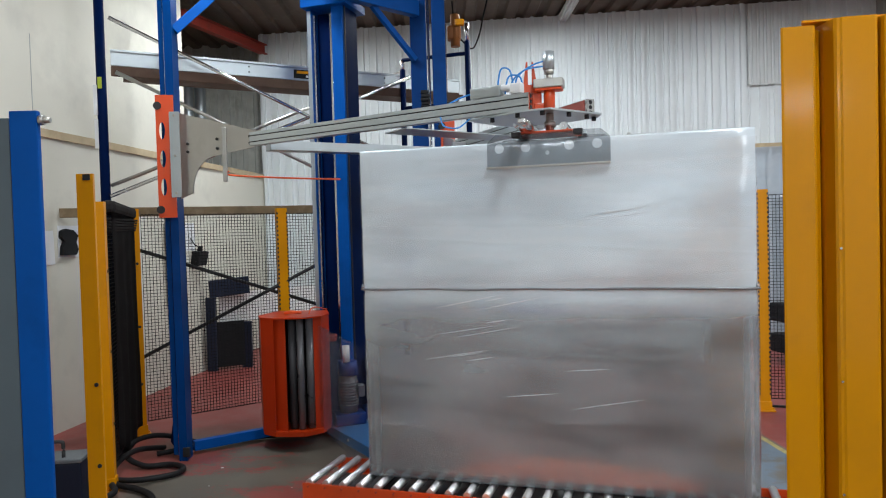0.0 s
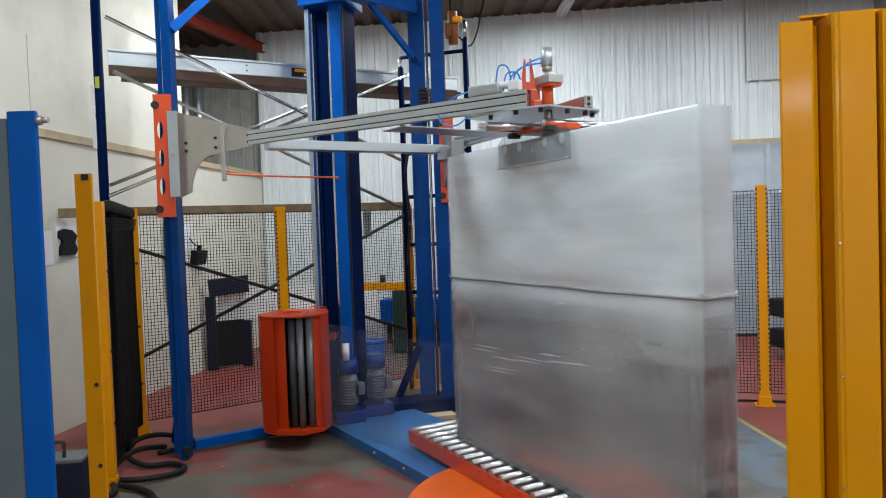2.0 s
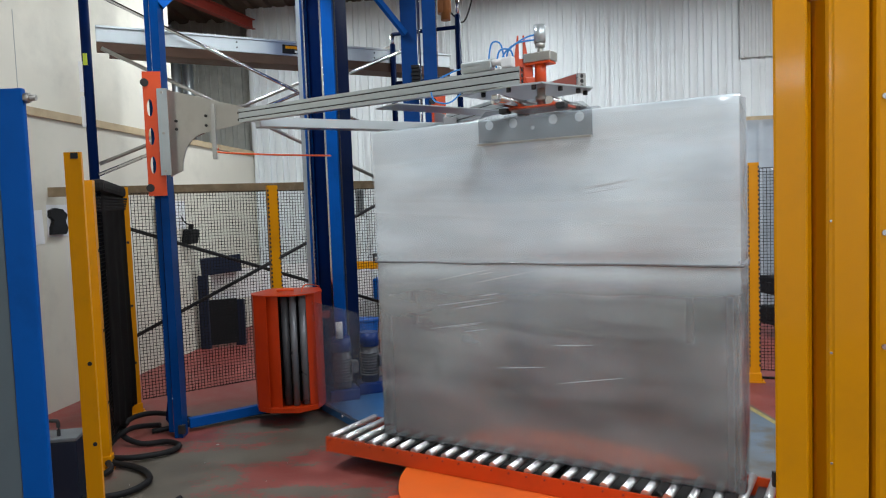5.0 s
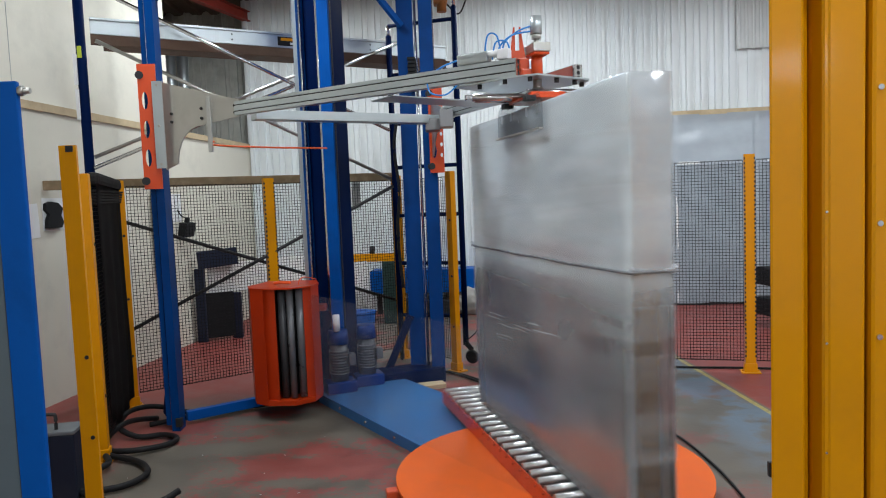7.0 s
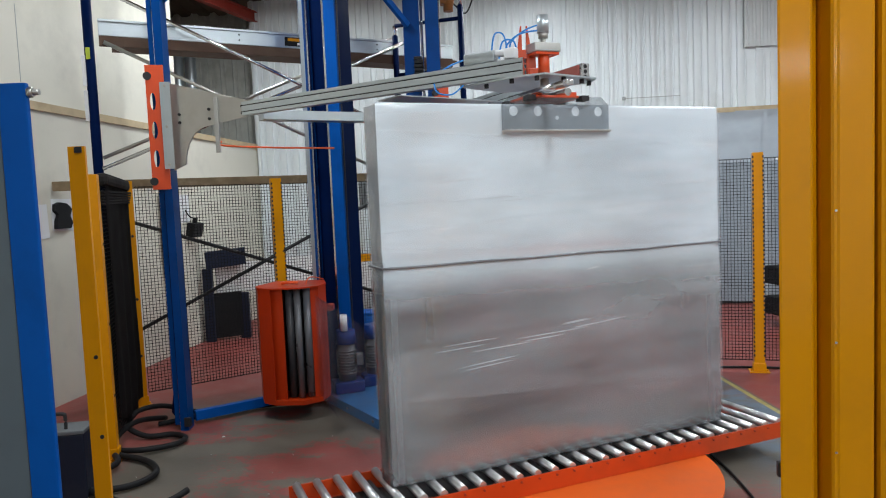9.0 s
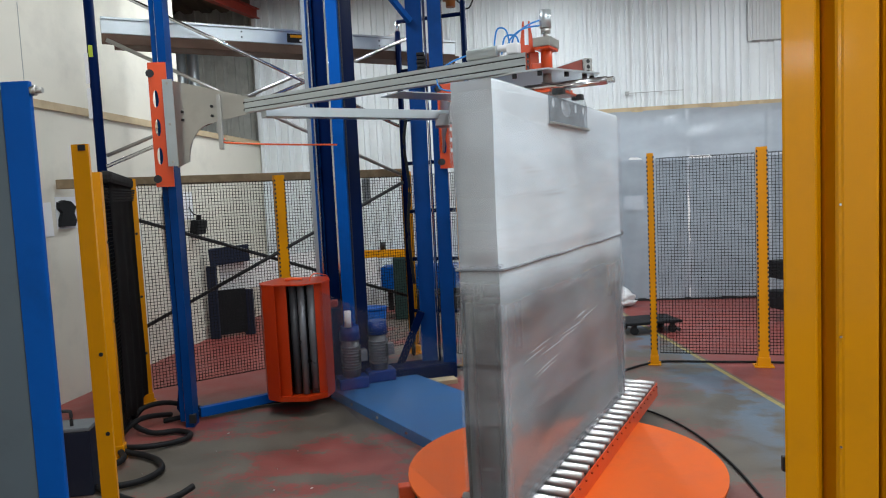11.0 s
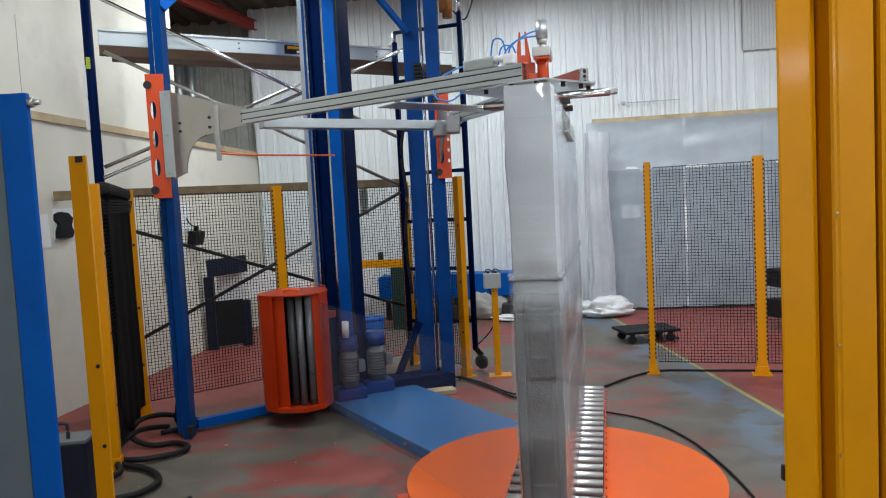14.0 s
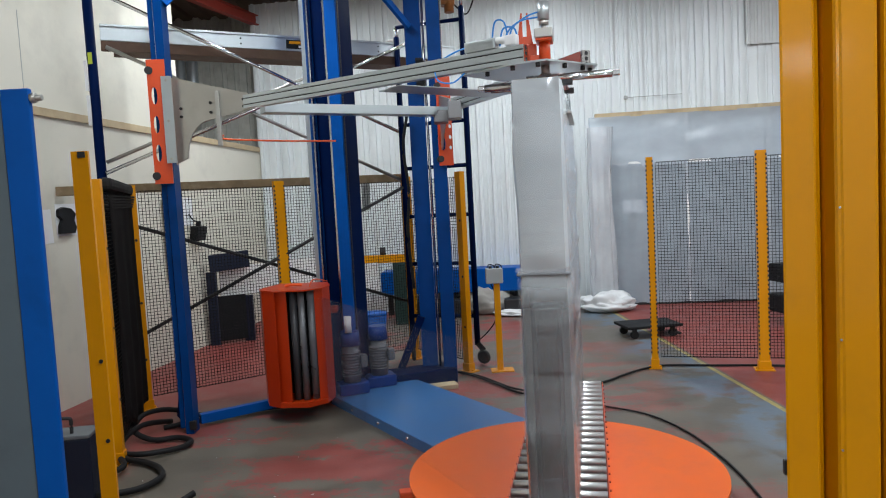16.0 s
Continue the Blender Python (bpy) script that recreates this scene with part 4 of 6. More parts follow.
# overlapping turns of film: wide bands that climb slightly round the slab
for z0, z1, climb in ((0.27, 0.98, 0.05), (0.62, 1.30, -0.06), (1.02, 1.62, 0.07), (1.42, 2.02, -0.05), (1.72, 2.185, 0.03)):
    b = bmesh.new()
    e = 0.0035 + 0.0012 * z1
    ring = []
    corners = [(-U1 - e, -W / 2 - e), (U2 + e, -W / 2 - e), (U2 + e, W / 2 + e), (-U1 - e, W / 2 + e)]
    for k in range(4):
        p, q = Vector(corners[k]), Vector(corners[(k + 1) % 4])
        n = 44 if k % 2 == 0 else 14
        for i in range(n):
            v = p.lerp(q, i / n)
            lift = climb * (v.x / 1.1) if k % 2 == 0 else climb * (1.04 if k == 1 else -0.95)
            bulge = 0.004 * noise.noise((v.x * 2.2, k * 3.0, z0 * 5))
            sgn = -1 if k == 0 else 1
            col = []
            for j in range(17):
                z = min(2.19, max(0.26, z0 + (z1 - z0) * j / 16 + lift + 0.012 * noise.noise((v.x * 1.5, 0, z0))))
                at = load_point(max(-U1, min(U2, v.x)), max(-W / 2, min(W / 2, v.y)), z)
                if k % 2 == 0:
                    at.y += sgn * (e + (abs(bulge) if 0 < i else 0))
                    at.x = v.x if i == 0 else at.x
                else:
                    at.x += (e if k == 1 else -e)
                    at.y = v.y if i == 0 else at.y
                col.append(b.verts.new(at))
            ring.append(col)
    for k in range(len(ring)):
        u, v = ring[k], ring[(k + 1) % len(ring)]
        for j in range(16):
            b.faces.new((u[j], v[j], v[j + 1], u[j + 1])).smooth = True
    part("film_band", b, M["wrap_band"], load, "turn of stretch film")
# twisted rope of film round the waist
b = bmesh.new()
rope = []
h = W / 2 + 0.002
for k in range(60):
    a = k / 60 * 4
    i, f = int(a), a - int(a)
    corners = [(-U1 - 0.002, -h), (U2 + 0.002, -h), (U2 + 0.002, h), (-U1 - 0.002, h)]
    p, q = Vector(corners[i]), Vector(corners[(i + 1) % 4])
    v = p.lerp(q, f)
    rope.append((v.x, v.y, 1.375 + 0.006 * noise.noise((v.x * 3, v.y * 3, 0))))
rope.append(rope[0])
hose(b, rope, 0.007, 6, 2)
mat("rope_film", (0.20, 0.21, 0.225), 0.25, coat=0.4, var=0.3, scale=30)
part("film_rope", b, M["rope_film"], load, "dark twisted rope of film round the middle")
film_material("bunched_film", (0.72, 0.75, 0.78), 0.22, 0.1, 3.0, (0.97, 0.97, 0.98), None, 0.6)
for x in (-U1 - 0.004, U2 + 0.004):
    b = bmesh.new()
    hose(b, [(x + 0.004 * math.sin(i * 2.1), -W / 2 + W * i / 8, 1.388 + 0.004 * math.sin(i * 1.7)) for i in range(9)], 0.007, 6, 3)
    for i in (-1, 1):
        hose(b, [(x, i * (W / 2 - 0.03), 1.37), (x, i * (W / 2 - 0.004), 1.398), (x * 0.995, i * (W / 2 + 0.006), 1.39)], 0.010, 6, 3)
    part("bunched_film", b, M["bunched_film"], load, "glossy bunched film over the rope")
# slanting ridges of stretched film, in bundles of nearly parallel lines
rng = random.Random(4)
mat("film_ridge", (0.66, 0.68, 0.70), 0.1, coat=0.8, var=0.1)
for s in (-1, 1):
    b = bmesh.new()
    for bundle in range(9):
        bx, bz = rng.uniform(-0.92, 0.5), rng.choice((rng.uniform(0.85, 1.25), rng.uniform(0.5, 1.95)))
        sl = rng.uniform(0.03, 0.2) * s * -1
        for k in range(rng.randint(1, 3)):
            x, z, ln = bx + rng.uniform(-0.06, 0.06), bz + k * rng.uniform(0.012, 0.03), rng.uniform(0.10, 0.48)
            n, prev = 8, None
            for i in range(n + 1):
                u = i / n
                wv = 0.0023 * math.sin(u * math.pi)
                px, pz = x + ln * u, z + sl * ln * u
                base_y = s * (abs(load_point(px, s * W / 2, pz).y) + 0.0006)
                cur = [b.verts.new((px, base_y, pz - wv)), b.verts.new((px, base_y + s * wv * 0.9, pz)), b.verts.new((px, base_y, pz + wv))]
                if prev:
                    b.faces.new((prev[0], cur[0], cur[1], prev[1])).smooth = True
                    b.faces.new((prev[1], cur[1], cur[2], prev[2])).smooth = True
                prev = cur
    tagged(part("film_folds", b, M["film_ridge"], load, "glossy slanting folds of film"), kind="stuff")

# ---- blue machine base, mast, motors ----
BB, AA = Vector((-0.553, 0.833, 0)), Vector((0.833, 0.553, 0))


def mach(along, side, z=0.0):
    v = Vector((CX, CY, 0)) + BB * along + AA * side
    return Vector((v.x, v.y, z))


base = tagged(new("machine_base"), "flat blue steel base plate between mast and turntable", "base plate")
b = bmesh.new()
slab(b, [tuple(mach(*p)[:2]) for p in ((0.85, -0.33), (3.0, -0.29), (3.0, 0.52), (0.85, 0.50))], 0.0, 0.08)
part("deck_plate", b, M["plate_blue"], base)
for al, sd in ((1.25, -0.322), (1.7, -0.314), (2.15, -0.306)):
    p = mach(al, sd, 0.045)
    b = bmesh.new()
    rod(b, p + AA * 0.01, p - AA * 0.012, 0.011, 8)
    part("edge_bolt", b, M["bright_steel"], base, "bright bolt on the edge")

MASTK = Vector((-0.82, 6.1, 0))
MF, MR = Vector((-0.954, 0.3, 0)), Vector((0.3, 0.954, 0))
mast_rot = Matrix(((-MF.x, MR.x, 0, 0), (-MF.y, MR.y, 0, 0), (0, 0, 1, 0), (0, 0, 0, 1)))


def mastbox(b, l0, l1, d0, d1, z0, z1, bevel=0.004):
    c = MASTK + MF * ((l0 + l1) / 2) + MR * ((d0 + d1) / 2)
    box(b, (c.x, c.y, (z0 + z1) / 2), (abs(l1 - l0), abs(d1 - d0), z1 - z0), bevel, mast_rot)


mast = tagged(new("wrapper_mast"), "tall blue steel mast of the stretch wrapper", "mast")
MT = 3.67
b = bmesh.new()
mastbox(b, 0.0, 0.105, 0.0, 0.30, 0.08, MT)
part("column", b, M["blue_paint"], mast)
b = bmesh.new()
mastbox(b, 0.295, 0.34, 0.0, 0.30, 0.08, MT)
part("side_flange", b, M["blue_paint"], mast)
# back of the recess: its shade is put in as dark blue
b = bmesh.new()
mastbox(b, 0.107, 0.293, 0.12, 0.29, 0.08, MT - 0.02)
part("recess_back", b, M["dark_blue_and_shade"], mast, "recess back coloured dark for its shade")
b = bmesh.new()
mastbox(b, 0.3, 0.335, -0.004, -0.0005, 0.5, MT - 0.02, 0)
part("face_strip", b, M["aluminium"], mast, "bare metal strip on the flange")
for l in (0.122, 0.283):
    b = bmesh.new()
    mastbox(b, l - 0.009, l + 0.009, 0.02, 0.06, 0.1, MT - 0.05, 0.002)
    part("guide_rail", b, M["bright_steel"], mast, "bright steel guide rail")
# thin dark sheet stands for shade on the blue column's side
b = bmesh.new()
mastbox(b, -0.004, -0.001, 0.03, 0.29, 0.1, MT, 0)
part("shaded_side", b, M["dark_blue_and_shade"], mast, "dark blue sheet for the shaded side of the column")
b = bmesh.new()
for k in range(170):
    mastbox(b, -0.012, -0.004, 0.02, 0.045, 0.15 + k * 0.021, 0.163 + k * 0.021, 0)
part("drive_chain", b, M["dark_metal"], mast, "dark drive chain")
b = bmesh.new()
mastbox(b, -0.06, 0.37, -0.06, 0.36, MT, MT + 0.07, 0.006)
part("cap", b, M["blue_paint"], mast)

for k, (x, y) in enumerate(((-0.86, 6.05), (-0.64, 6.26))):
    mo = tagged(new("gear_motor"), "blue and grey upright gear motor on a foot", "motor", "gear motors")
    mo.matrix_basis = pose(x, y, 0.08, 0, 0, 20)
    b = bmesh.new()
    box(b, (0, 0, 0.05), (0.26, 0.2, 0.10), 0.015)
    part("gearbox", b, M["motor_blue"], mo)
    b = bmesh.new()
    rod(b, (0, 0, 0.10), (0, 0, 0.42), 0.075, 24)
    for j in range(9):
        rod(b, (0, 0, 0.16 + j * 0.024), (0, 0, 0.17 + j * 0.024), 0.088, 24)
    part("stator", b, M["motor_grey"], mo, "grey finned stator")
    b = bmesh.new()
    rod(b, (0, 0, 0.42), (0, 0, 0.54), 0.09, 24, 0.08)
    part("fan_cover", b, M["motor_blue"], mo, "blue fan cover")
    b = bmesh.new()
    box(b, (0.1, -0.03, 0.28), (0.06, 0.1, 0.1), 0.01)
    part("terminal_box", b, M["motor_grey"], mo)
# low blue drive cover at the far post
b = bmesh.new()
box(b, (0, 0, 0.15), (0.62, 0.3, 0.14), 0.01)
o = tagged(part("drive_cover", b, M["dark_blue_and_shade"]), "low dark blue drive cover", "cover")
o.matrix_basis = pose(-0.28, 6.55, -0.08, 0, 0, 20)
b = bmesh.new()
box(b, (0, 0, 0.02), (0.3, 0.14, 0.04), 0.004)
o = tagged(part("timber_block", b, M["timber"]), "flat timber block on the floor", "block")
o.matrix_basis = pose(-0.1, 6.32, 0, 0, 0, 15)
# white pipe and red box beside the mast
b = bmesh.new()
rod(b, (-0.86, 5.98, 0.62), (-0.86, 5.98, 0.76), 0.03, 12)
tagged(part("post_sleeve", b, M["white_plastic"], mast), "white plastic sleeve")

# ---- film carriage ----
car = tagged(new("film_carriage"), "orange film carriage with dark prestretch rollers", "film carriage")
KX, KY = -1.245, 5.69
mat("roller_grey", (0.16, 0.165, 0.18), 0.28, metal=0.4, var=0.2, scale=9)
car.matrix_basis = pose(KX, KY, -0.138, 0, 0, 0) @ Matrix.Diagonal((1.13, 1.08, 1.08, 1))
out = [(-0.24, 0.02), (-0.20, -0.10), (-0.10, -0.17), (0.10, -0.19), (0.22, -0.10), (0.25, 0.05), (0.20, 0.28), (-0.16, 0.30)]
for z0, z1 in ((0.25, 0.285), (1.105, 1.115)):
    b = bmesh.new()
    slab(b, [(x * (1.03 if z0 > 1 else 1), y * 1.03) for x, y in out], z0, z1)
    part("end_plate", b, M["carriage_orange"], car)
for i in (7, 0, 1, 4, 5):
    p, q = Vector(out[i]), Vector(out[(i + 1) % 8])
    b = bmesh.new()
    bar(b, (p.x, p.y, 0.69), (q.x, q.y, 0.69), 0.006, 0.83)
    part("side_panel", b, M["carriage_orange"], car)
b = bmesh.new()
bar(b, (-0.19, -0.095, 0.69), (-0.02, -0.155, 0.69), 0.006, 0.83)
part("front_panel", b, M["carriage_orange"], car)
b = bmesh.new()
bar(b, (0.165, -0.10, 0.69), (0.22, -0.08, 0.69), 0.006, 0.83)
part("front_lip", b, M["carriage_orange"], car)
# dark sheet added behind the rollers, closing the gap as interior shade
b = bmesh.new()
bar(b, (-0.17, 0.10, 0.69), (0.20, 0.10, 0.69), 0.01, 0.83)
part("inner_shade", b, M["dark_metal"], car, "dark sheet for the shaded interior")
for x, y, r, mt in ((0.015, -0.10, 0.027, "black_roller"), (0.075, -0.12, 0.024, "roller_grey"), (0.137, -0.09, 0.027, "roller_grey"), (0.055, 0.02, 0.05, "dark_metal")):
    b = bmesh.new()
    rod(b, (x, y, 0.29), (x, y, 1.10), r, 20)
    part("roller", b, M[mt], car, "dark rubber stretch roller" if mt == "black_roller" else "")
b = bmesh.new()
bar(b, (0.02, 0.28, 0.6), (0.10, 0.42, 0.6), 0.2, 0.5, 0.01)
part("mount", b, M["dark_blue_and_shade"], car, "dark mount towards the mast")
b = bmesh.new()
box(b, (0.24, 0.25, 0.9), (0.07, 0.10, 0.05), 0.01)
part("switch_box", b, M["red_steel"], car, "red switch box")
b = bmesh.new()
hose(b, [(0.12, 0.0, 1.115), (0.13, 0.02, 1.15), (0.15, 0.1, 1.16), (0.2, 0.3, 1.12)], 0.004)
hose(b, [(-0.05, 0.0, 1.13), (0.0, -0.02, 1.14), (0.06, 0.02, 1.13)], 0.012)
part("lead", b, M["orange_hose"], car)

mat("hoist_brown", (0.30, 0.11, 0.025), 0.5, var=0.25)

# ---- blue gantry posts ----
PL, PR = Vector((-2.07, 5.44, 0)), Vector((0.0, 6.60, 0))
gd = (PR - PL).normalized()
gn = Vector((gd.y, -gd.x, 0))
gan = tagged(new("gantry_frame"), "tall blue steel portal frame carrying the top press", "gantry")


def channel_post(p, w, d, z0, z1, yaw):
    b = bmesh.new()
    m = pose(p.x, p.y, 0, 0, 0, yaw)
    t = 0.008
    slab(b, [tuple((m @ Vector((x, y, 0)))[:2]) for x, y in ((-w / 2, -d / 2), (w / 2, -d / 2), (w / 2, d / 2), (w / 2 - t, d / 2), (w / 2 - t, -d / 2 + t), (-w / 2 + t, -d / 2 + t), (-w / 2 + t, d / 2), (-w / 2, d / 2))], z0, z1)
    return b


TOPZ = 4.3
ob = part("left_post", channel_post(PL + Vector((0.022, 0, 0)), 0.062, 0.12, 0.0, TOPZ, 0), M["gantry_blue"], gan)
b = bmesh.new()
box(b, (PL.x - 0.035, PL.y + 0.02, TOPZ / 2 + 0.02), (0.05, 0.11, TOPZ - 0.04), 0.004)
part("left_rail_post", b, M["gantry_blue"], gan)
b = bmesh.new()
rod(b, (PL.x - 0.008, PL.y - 0.05, 0.05), (PL.x - 0.008, PL.y - 0.05, TOPZ), 0.008, 8)
part("guide_rod", b, M["bright_steel"], gan, "bright guide rod")
b = bmesh.new()
box(b, (PL.x + 0.05, PL.y - 0.06, 0.07), (0.05, 0.04, 0.07), 0.006)
part("foot_bolt", b, M["dark_metal"], gan, "dark foot bolt")
b = bmesh.new()
box(b, (PR.x + 0.0, PR.y, TOPZ / 2), (0.125, 0.11, TOPZ), 0.005)
part("right_post", b, M["gantry_blue"], gan)
b = bmesh.new()
box(b, (PR.x - 0.19, PR.y + 0.1, TOPZ / 2), (0.15, 0.12, TOPZ), 0.005)
part("rear_post", b, M["gantry_blue"], gan)
b = bmesh.new()
rod(b, (PR.x - 0.095, PR.y + 0.02, 0.1), (PR.x - 0.095, PR.y + 0.02, TOPZ), 0.012, 8)
part("guide_rod", b, M["bright_steel"], gan, "bright guide rod")
b = bmesh.new()
for k in range(80):
    box(b, (PR.x + 0.067, PR.y - 0.045, 2.6 + k * 0.021), (0.01, 0.018, 0.012))
part("gear_rack", b, M["dark_metal"], gan, "toothed rack along the post")
b = bmesh.new()
for k in range(9):
    box(b, (PR.x - 0.14 + 0.004 * (k % 2), PR.y - 0.02, 2.72 + k * 0.035), (0.075, 0.06, 0.028), 0.006)
part("cable_chain", b, M["black_rubber"], gan, "black cable chain")
TB = 3.80
b = bmesh.new()
bar(b, PL + Vector((0.05, 0.08, TB + 0.2)), PR + Vector((-0.2, 0.05, TB + 0.2)), 0.1, 0.14, 0.005)
part("top_beam", b, M["blue_paint"], gan)
b = bmesh.new()
bar(b, mach(2.42, -0.35, TB - 0.02), PR + Vector((-0.2, 0.0, TB - 0.02)), 0.09, 0.16, 0.005)
part("head_beam", b, M["blue_paint"], gan)
b = bmesh.new()
bar(b, PL + Vector((0.05, 0.0, 3.30)), PL + gd * 0.75 + Vector((0, 0, 4.02)), 0.05, 0.07, 0.004)
part("left_brace", b, M["blue_paint"], gan)
b = bmesh.new()
bar(b, PR + Vector((-0.22, -0.02, 3.30)), PR - gd * 0.68 + Vector((-0.02, -0.02, 3.76)), 0.045, 0.05, 0.004)
part("right_brace", b, M["blue_paint"], gan)
b = bmesh.new()
bar(b, PL + Vector((0.05, 0.1, 0.07)), Vector((-1.05, 6.2, 0.07)), 0.06, 0.075, 0.004)
part("floor_bar", b, M["blue_paint"], gan)
b = bmesh.new()
bar(b, PL + Vector((-0.16, 0.25, 0.05)), PL + Vector((-0.02, 0.1, 0.62)), 0.05, 0.06, 0.004)
part("foot_brace", b, M["dark_blue_and_shade"], gan)
b = bmesh.new()
box(b, (PR.x + 0.15, PR.y + 0.16, 3.58), (0.13, 0.12, 0.13), 0.02)
rod(b, (PR.x + 0.16, PR.y + 0.14, 3.45), (PR.x + 0.16, PR.y + 0.14, 3.75), 0.045, 16)
part("hoist_motor", b, M["hoist_brown"], gan, "brown-orange lifting motor")
b = bmesh.new()
box(b, (PR.x + 0.20, PR.y + 0.08, 3.66), (0.09, 0.06, 0.06), 0.015)
part("hoist_gear", b, M["yellow_paint"], gan, "yellow gear head")
b = bmesh.new()
bar(b, PR + Vector((-0.50, 0.02, 0.06)), PR + Vector((-0.25, 0.02, 0.62)), 0.06, 0.07, 0.004)
part("foot_brace", b, M["dark_blue_and_shade"], gan)
b = bmesh.new()
hose(b, [PR + Vector((-0.28, -0.05, 2.5)), PR + Vector((-0.33, -0.06, 2.2)), PR + Vector((-0.30, -0.06, 1.8)), PR + Vector((-0.33, -0.06, 1.4)), PR + Vector((-0.30, -0.06, 0.9))], 0.014)
part("cable_run", b, M["black_rubber"], gan, "black cables along the post")

# ---- top press: carriages, triangular arm, spindle and clamp; it lifts at the end ----
press = tagged(new("top_press"), "aluminium top-press arm with orange carriages and spindle", "top press")
AZ = 2.42
E1, E3 = Vector((0.50, 3.95, AZ)), Vector((0.885, 4.20, AZ))
GL, GR = Vector((-1.38, 5.18, AZ)), Vector((0.10, 6.02, AZ))


def extrusion(name, p, q, w=0.055, h=0.095, material="aluminium"):
    """Slotted aluminium profile: a core with raised ribs that leave grooves."""
    p, q = Vector(p), Vector(q)
    b = bmesh.new()
    y = Vector((0, 0, 1)).cross((q - p).normalized())
    side = [(0.5, -0.5), (0.5, -0.27), (0.28, -0.27), (0.28, -0.19), (0.5, -0.19), (0.5, 0.19), (0.28, 0.19), (0.28, 0.27), (0.5, 0.27), (0.5, 0.5)]
    prof = [(a * w, c * h) for a, c in side] + [(-a * w, c * h) for a, c in side[::-1]]
    ends = [[b.verts.new(e + y * a + Vector((0, 0, c))) for a, c in prof] for e in (p, q)]
    b.faces.new(ends[0][::-1])
    b.faces.new(ends[1])
    for k in range(len(prof)):
        n = (k + 1) % len(prof)
        b.faces.new((ends[0][k], ends[0][n], ends[1][n], ends[1][k]))
    ob = part(name, b, M[material], press)
    b = bmesh.new()
    d = (q - p).normalized()
    plate(b, [(-w * 0.5, -h * 0.5), (w * 0.5, -h * 0.5), (w * 0.5, h * 0.5), (-w * 0.5, h * 0.5)], 0.004,
          Matrix.Translation(q + d * 0.001) @ Matrix((y, Vector((0, 0, 1)), y.cross(Vector((0, 0, 1))))).transposed().to_4x4(), [(0, z * h, 0.012, 0.012) for z in (-0.32, 0.0, 0.32)])
    part("end_face", b, M["bright_steel"], ob)
    # dark sheet behind the end holes stands for the shaded hollow
    b = bmesh.new()
    bar(b, q + d * 0.0002, q + d * 0.0008, w * 0.95, h * 0.95)
    part("hollow_shade", b, M["dark_metal"], ob)
    # dark strips on the groove floors stand for shade in the grooves
    for sy in (-1, 1):
        for z in (-0.23, 0.23):
            b = bmesh.new()
            o = y * sy * w * 0.30 + Vector((0, 0, z * h))
            bar(b, p + o, q + o, w * 0.03, h * 0.075)
            part("groove_shade", b, M["dark_metal"], ob, "dark strip for the shade in the groove")
    return ob


extrusion("front_arm", GL, E1)
extrusion("rear_arm", GR + Vector((0.04, -0.1, 0)), E3)
# thin red strip stands for a reddish reflection near the arm's end
b = bmesh.new()
ra = (E3 - GR - Vector((0.04, -0.1, 0))).normalized()
rs = Vector((0, 0, 1)).cross(ra)
bar(b, E3 - ra * 0.34 - rs * 0.031, E3 - ra * 0.01 - rs * 0.031, 0.004, 0.085, 0.001)
part("red_tint_strip", b, M["red_reflection"], press, "dull red strip for a reflection on the arm")
b = bmesh.new()
bar(b, GL + Vector((0.1, 0.06, -0.045)), GR + Vector((-0.02, 0.0, -0.045)), 0.13, 0.07, 0.004)
part("tie_beam", b, M["aluminium"], press, "flat bright tie beam")
b = bmesh.new()
bar(b, GL.lerp(E1, 0.55) + Vector((0.05, 0.05, -0.055)), GR.lerp(E3, 0.5) + Vector((0, 0, -0.055)), 0.26, 0.006)
part("stiffener_plate", b, M["aluminium"], press, "bright stiffener plate")
# gusset plate on the left carriage
gx = (GL - Vector((PL.x + 0.07, PL.y - 0.06, AZ)))
gx.z = 0
gl = gx.length
gx.normalize()
gm = Matrix.Translation((PL.x + 0.07, PL.y - 0.06, AZ)) @ Matrix((gx, Vector((0, 0, 1)), gx.cross(Vector((0, 0, 1))))).transposed().to_4x4()
b = bmesh.new()
arc = [(0.13 + 0.22 * (1 - math.cos(a)), -0.37 + 0.27 * math.sin(a)) for a in [k * math.pi / 2 / 8 for k in range(9)]]
plate(b, [(0.02, 0.24), (0.02, -0.41)] + arc[:1] + arc[1:] + [(gl + 0.03, -0.055), (gl + 0.03, 0.06)], 0.01, gm)
part("gusset", b, M["sheet_steel"], press, "curved steel gusset plate")
for x, y in ((0.36, 0.02), (0.36, -0.05), (gl - 0.01, 0.02), (gl - 0.01, -0.03), (0.1, 0.0), (0.1, -0.06)):
    b = bmesh.new()
    rod(b, gm @ Vector((x, y, 0.01)), gm @ Vector((x, y, 0.022)), 0.011, 6)
    part("bolt", b, M["dark_metal"], press, "dark bolt")
b = bmesh.new()
p = gm @ Vector((0.42, -0.22, 0.0))
bar(b, p + Vector((0, -0.02, -0.08)), p + Vector((0, -0.02, 0.32)), 0.03, 0.03, 0.003, up=(0, 1, 0))
part("vertical_bar", b, M["sheet_steel"], press)
b = bmesh.new()
hose(b, [p + Vector((0.02, 0.0, 0.0)), p + Vector((0.03, 0, -0.03)), p + Vector((0.4, 0.15, -0.05)), p + Vector((0.80, 0.3, -0.06))], 0.007)
part("air_line", b, M["orange_hose"], press, "thin orange air line")


